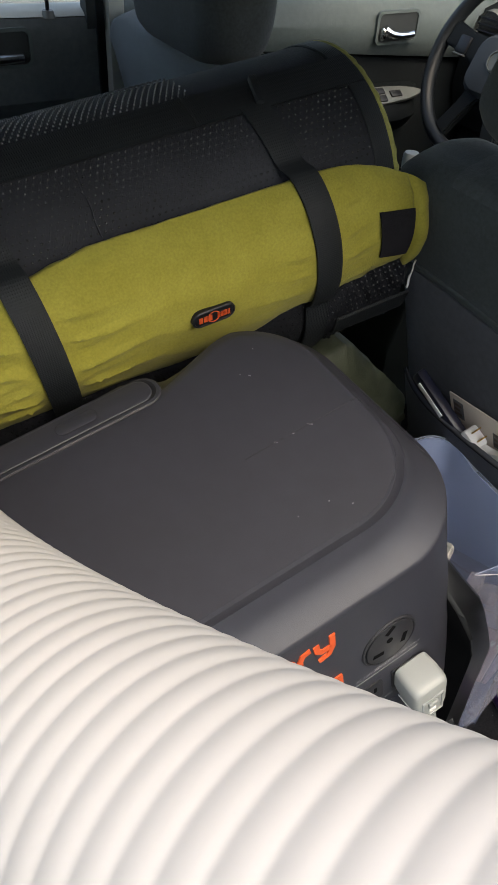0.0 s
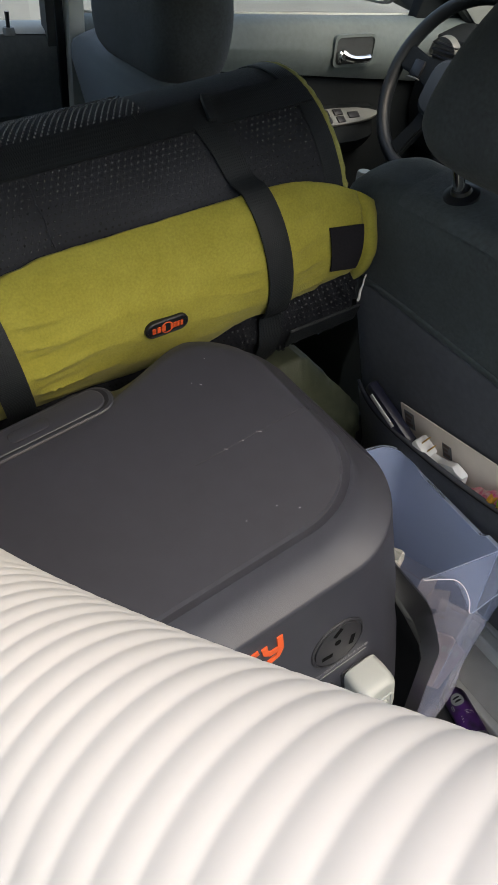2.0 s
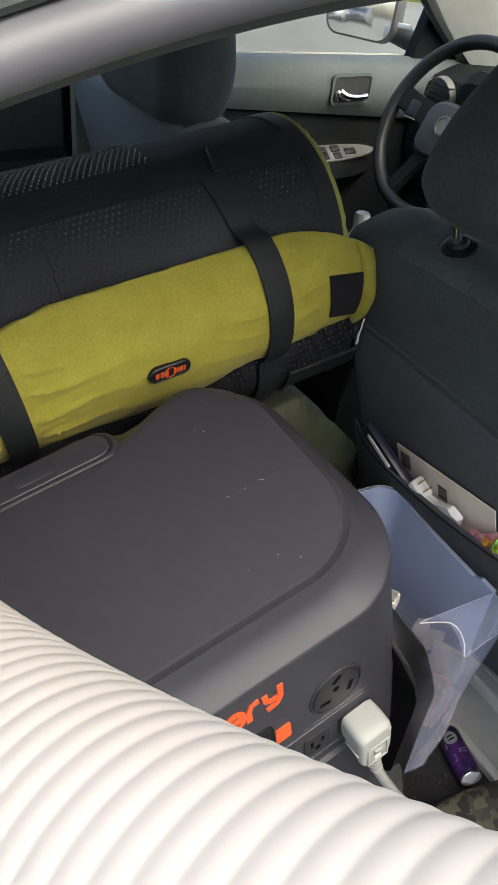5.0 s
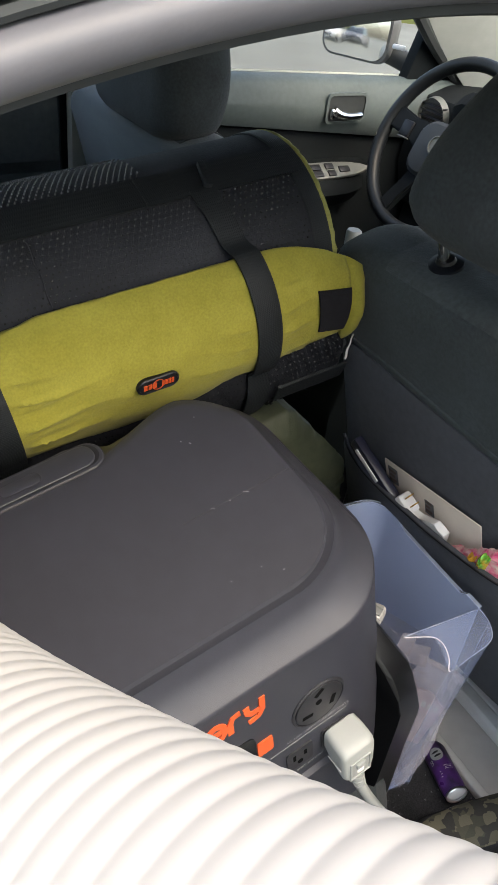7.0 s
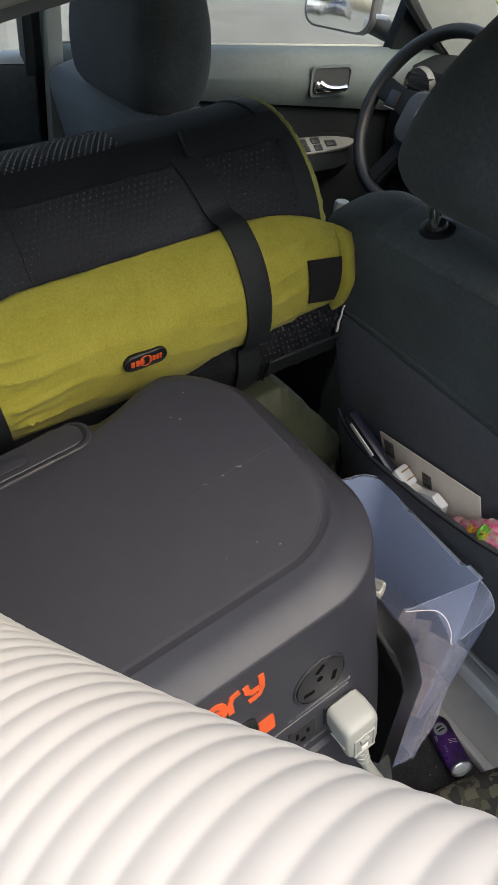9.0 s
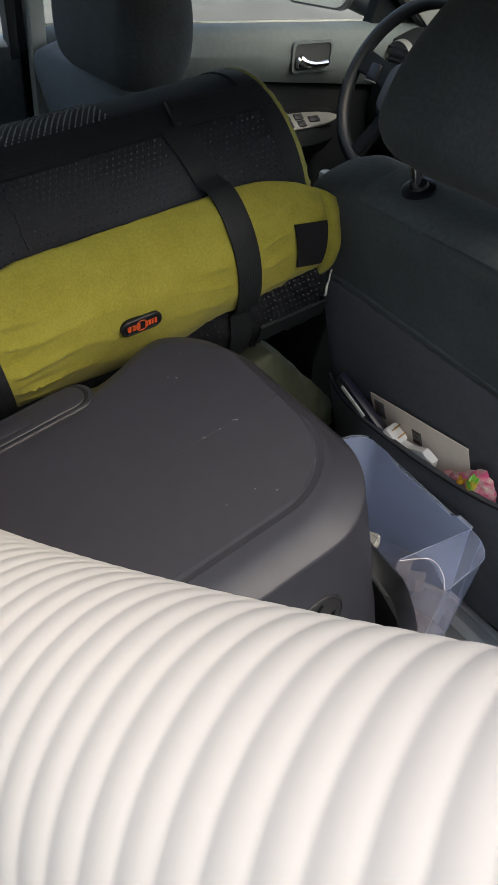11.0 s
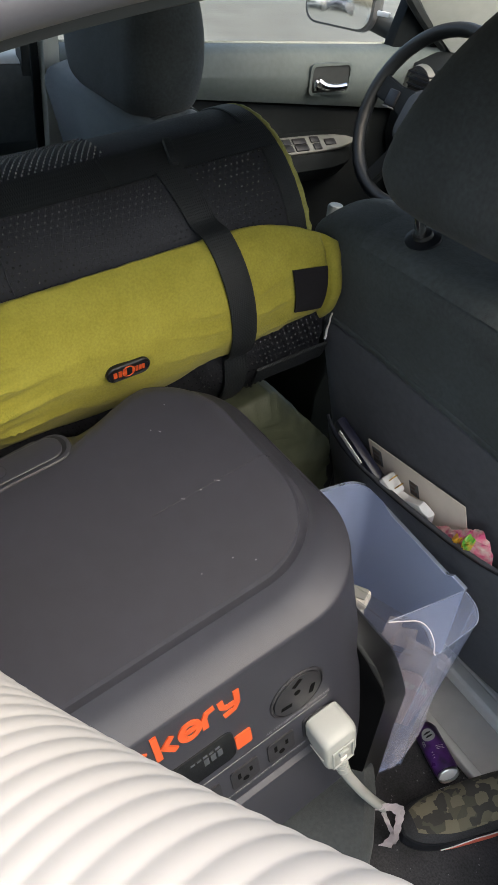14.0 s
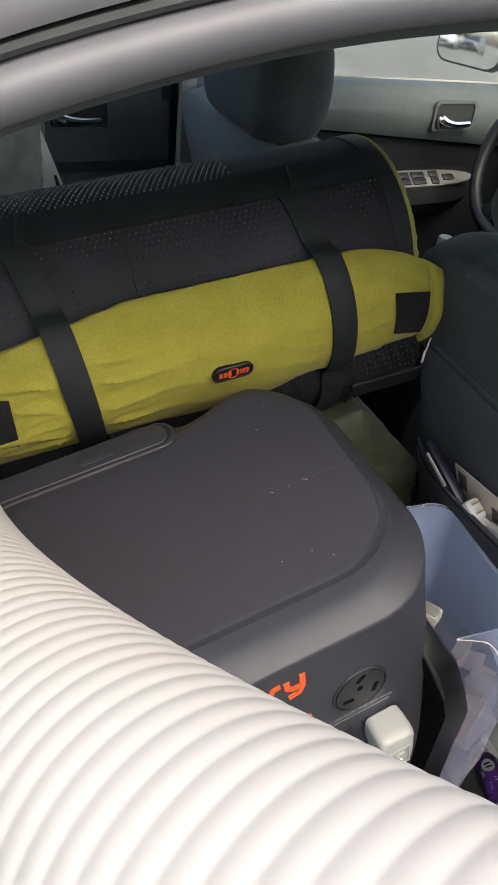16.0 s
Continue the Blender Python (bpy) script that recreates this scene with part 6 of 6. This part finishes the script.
round_ = [(math.cos(math.pi * k / 12), math.sin(math.pi * k / 12)) for k in range(24)]
can_patch("print", 204, -0.006, [(0.0098 * u, 0.0098 * v) for u, v in round_], M_WHITE, "round white mark")
can_patch("print", 202, -0.0035, [(0.0052 * u + 0.002 * v, 0.0016 * v) for u, v in round_], M_BLACK, "black curl", 0.0003)
can_patch("print", 206, -0.0088, [(0.0052 * u + 0.002 * v, 0.0016 * v) for u, v in round_], M_BLACK, "black curl", 0.0003)
for z_ in (0.0045, 0.0085):
    can_patch("print", 246, z_ - 0.004, [(0.0026 * u, 0.0022 * v) for u, v in round_], M_WHITE, "small white ring")
    can_patch("print", 246, z_ - 0.004, [(0.0013 * u, 0.0011 * v) for u, v in round_], M_CAN, "", 0.0003)
for a_, z_, w_ in ((178, 0.014, 0.006), (178, 0.0165, 0.005), (178, 0.019, 0.006), (225, 0.020, 0.0012), (225, 0.024, 0.0012), (228, 0.028, 0.0012)):
    can_patch("print", a_, z_, [(-w_, -0.0004), (w_, -0.0004), (w_, 0.0004), (-w_, 0.0004)], M_TAG, "fine print")

shoe = thing("camouflage_shoe", pose(0.630, 0.630, 0.36, 0, 0, 253.5) @ Matrix.Scale(0.72, 4), "black and camouflage trainer with an orange sole stripe", "shoe")


def foot(x, k=1.0):
    """Half width of the shoe along its length, toe at +x."""
    return k * 0.046 * max(0.02, 1 - abs((x - 0.02) / (0.122 if x > 0.02 else 0.16)) ** 3.2) ** 0.5


NX = 26
srow = []
for i in range(NX + 1):
    x = -0.136 + 0.274 * i / NX
    w = foot(x)
    top = 0.05 + 0.045 * min(1, max(0, (0.06 - x) / 0.14)) - 0.018 * max(0, (x - 0.08) / 0.06)
    srow.append([(x, w * math.copysign(abs(math.cos(a)) ** 0.8, math.cos(a)), 0.02 + max(0, math.sin(a)) ** 0.75 * (top - 0.02)) for a in (math.pi * q / 24 for q in range(25))])
part("upper", loft(srow), M_SHOE, shoe, "black mesh upper")
camo = []
for i in range(NX + 1):
    x = -0.12 + 0.238 * i / NX
    w = foot(x)
    top = 0.05 + 0.045 * min(1, max(0, (0.06 - x) / 0.14)) - 0.018 * max(0, (x - 0.08) / 0.06)
    lo = 0.17 + 0.10 * max(0, x / 0.1) ** 2
    camo.append([(x, w * k * math.copysign(abs(math.cos(a)) ** 0.8, math.cos(a)), 0.0206 + math.sin(a) ** 0.75 * (top - 0.02) * k) for k, q0, q1 in ((1.012, lo, 1 - lo), (0.99, 1 - lo, lo)) for a in (math.pi * (q0 + (q1 - q0) * q / 14) for q in range(15))])
part("camouflage_panel", loft(camo), M_CAMO, shoe, "camouflage cloth vamp")


def sole_ring(z, k):
    n = 24
    up = [(-0.14 + 0.282 * q / n, foot(-0.136 + 0.274 * q / n, k)) for q in range(n + 1)]
    return [(x, w, z) for x, w in up] + [(x, -w, z) for x, w in up[::-1]]


sole = part("sole", loft([sole_ring(0.0, 0.98), sole_ring(0.004, 1.05), sole_ring(0.020, 1.06), sole_ring(0.026, 1.02)]), M_BLACK, shoe, "black rubber sole")
for sy in (-1, 1):
    st_a = [(-0.12 + 0.20 * q / 12, sy * (foot(-0.12 + 0.20 * q / 12, 1.06) + 0.0012)) for q in range(13)]
    part("stripe", loft([[(x, y, 0.006), (x, y, 0.005 + 0.017 * min(1.0, (12.3 - q) / 4)), (x, y - sy * 0.002, 0.005 + 0.017 * min(1.0, (12.3 - q) / 4)), (x, y - sy * 0.002, 0.006)] for q, (x, y) in enumerate(st_a)]), M_SOLE, sole, "orange wedge stripe")
    part("piping", tube([(x, y, 0.0065 + 0.017 * min(1.0, (12.3 - q) / 4)) for q, (x, y) in enumerate(st_a)], 0.0010, 6), M_GREYBOX, sole, "pale piping")

# grit and crumbs on the carpet
gv_, gf_ = [], []
for i in range(130):
    p = Vector((random.uniform(0.50, 0.69), random.uniform(0.40, 0.70), 0.3605))
    q = random.choice((0.0006, 0.0009, 0.0014))
    k = len(gv_)
    gv_ += [tuple(p + Vector((q * random.uniform(0.6, 1.4) * a, q * random.uniform(0.6, 1.4) * b, q * c))) for a, b, c in ((1, 0, 0), (-0.6, 0.8, 0), (-0.6, -0.8, 0), (0, 0, 1.2))]
    gf_ += [(k, k + 1, k + 3), (k + 1, k + 2, k + 3), (k + 2, k, k + 3)]
gm = bpy.data.meshes.new("mesh")
gm.from_pydata(gv_, [], gf_)
gm.materials.append(M_GREYPRINT)
tagged(new("carpet_grit", gm), "pale grit and crumbs scattered on the black carpet", "grit", kind="stuff")

# ---- things in the seat pocket ----
def in_pocket(x, z, out=0.02, turn=0.0):
    """A pose against the rear panel of the passenger seat."""
    return pose(0.41, 0.726, 0.475) @ Matrix.Rotation(radians(16.0), 4, "X") @ Matrix.Translation((x, -0.004 - out, z)) @ Matrix.Rotation(radians(turn), 4, "Y")


pen = thing("folded_tool", in_pocket(-0.037, 0.264, 0.022, -58), "navy folding tool with a white stripe in the pocket", "tool")
part("body", box(-0.011, 0.011, -0.007, 0.007, 0, 0.125, 0.004), M_NAVY, pen)
part("stripe", box(-0.005, 0.0035, -0.0085, -0.0068, 0.062, 0.112, 0.0008), M_BRIGHT, pen, "pale stripe")
card = thing("printed_card", in_pocket(0.012, 0.126, 0.006, -8), "cream printed card with dark pictures in the pocket", "card")
part("sheet", box(-0.086, 0.086, -0.001, 0.001, 0, 0.205, 0.0005), M_PAPER, card)
for u, v, w, h in ((-0.070, 0.172, 0.018, 0.026), (-0.002, 0.162, 0.016, 0.022)):
    pic = part("picture", box(u - w / 2, u + w / 2, -0.0018, -0.0012, v, v + h, 0.0), M_GREYPRINT, card, "dark printed picture")
    for k in range(3):
        part("print_bar", box(u - w / 2 + 0.002, u + w / 2 - 0.003 - 0.003 * (k % 2), -0.0022, -0.0019, v + 0.004 + 0.007 * k, v + 0.008 + 0.007 * k, 0.0), M_BROWN, pic)
ad = thing("white_adapter", in_pocket(-0.058, 0.264, 0.020, 32), "white mains adapter with brass prongs in the pocket", "adapter")
part("body", join(box(-0.014, 0.014, -0.010, 0.010, 0, 0.040, 0.004), box(-0.009, 0.009, -0.008, 0.008, -0.03, 0.002, 0.004)), M_BRIGHT, ad)
for u in (-0.006, 0.006):
    part("prong", box(u - 0.0009, u + 0.0009, -0.0035, 0.0035, 0.039, 0.056, 0.0005), M_BRASS, ad, "brass prong")
tis = loft([[(u + 0.0015 * math.sin(40 * v + k), 0.0045 * (k - 1) + 0.004 * noise.noise(Vector((u * 60, v * 60, k))), v) for u, v in ((-0.040, -0.034), (0.024, -0.034), (0.031, -0.016), (0.0335, 0.006), (0.024, 0.011), (0.017, 0.015), (0.004, 0.008), (-0.010, 0.000), (-0.022, -0.001), (-0.036, 0.000))] for k in range(3)])
bmesh.ops.bevel(tis, geom=list(tis.edges), offset=0.0008, segments=1, affect="EDGES")
solid("tissue", tis, M_BRIGHT, "folded white paper tissue in the seat pocket", "tissue", in_pocket(-0.005, 0.291, 0.020, 0), angle=20)


def foil(outline_, amp, seed, y0):
    """A flat wrapper with sharp small creases, from its outline."""
    random.seed(seed)
    c_ = Vector((sum(p[0] for p in outline_) / len(outline_), sum(p[1] for p in outline_) / len(outline_)))
    dense = []
    for a_, b_ in zip(outline_, outline_[1:] + outline_[:1]):
        dense += [Vector(a_).lerp(Vector(b_), k / 5) for k in range(5)]
    rings_ = []
    for k, y in ((1.0, 0.002), (1.0, -0.001), (0.82, -0.005), (0.6, -0.007), (0.38, -0.007), (0.16, -0.008), (0.02, -0.008)):
        rings_.append([(c_.x + (p.x - c_.x) * k + random.uniform(-amp, amp) * 0.5, y0 + y + random.uniform(-amp, amp), c_.y + (p.y - c_.y) * k + random.uniform(-amp, amp) * 0.5) for p in dense])
    bm = loft(rings_)
    bmesh.ops.triangulate(bm, faces=list(bm.faces))
    return bm


sw_ = thing("sweet_packet", in_pocket(0.0, 0.0, 0.016, 0), "pink and green sweet packet in the pocket", "packet")
wr_ = part("wrapper", foil([(0.030, 0.240), (0.122, 0.260), (0.119, 0.312), (0.1075, 0.341), (0.094, 0.334), (0.084, 0.323), (0.064, 0.303), (0.036, 0.282)], 0.0022, 5, 0.0), M_PINK, sw_, "pink glossy wrapper", angle=8)
part("print", foil([(0.083, 0.296), (0.097, 0.304), (0.1035, 0.330), (0.092, 0.329), (0.085, 0.315)], 0.0014, 8, -0.0055), M_GREEN, wr_, "green print", angle=8)
part("print", foil([(0.064, 0.284), (0.080, 0.292), (0.084, 0.316), (0.072, 0.308)], 0.0014, 9, -0.0055), M_YELLOW, wr_, "yellow print", angle=8)
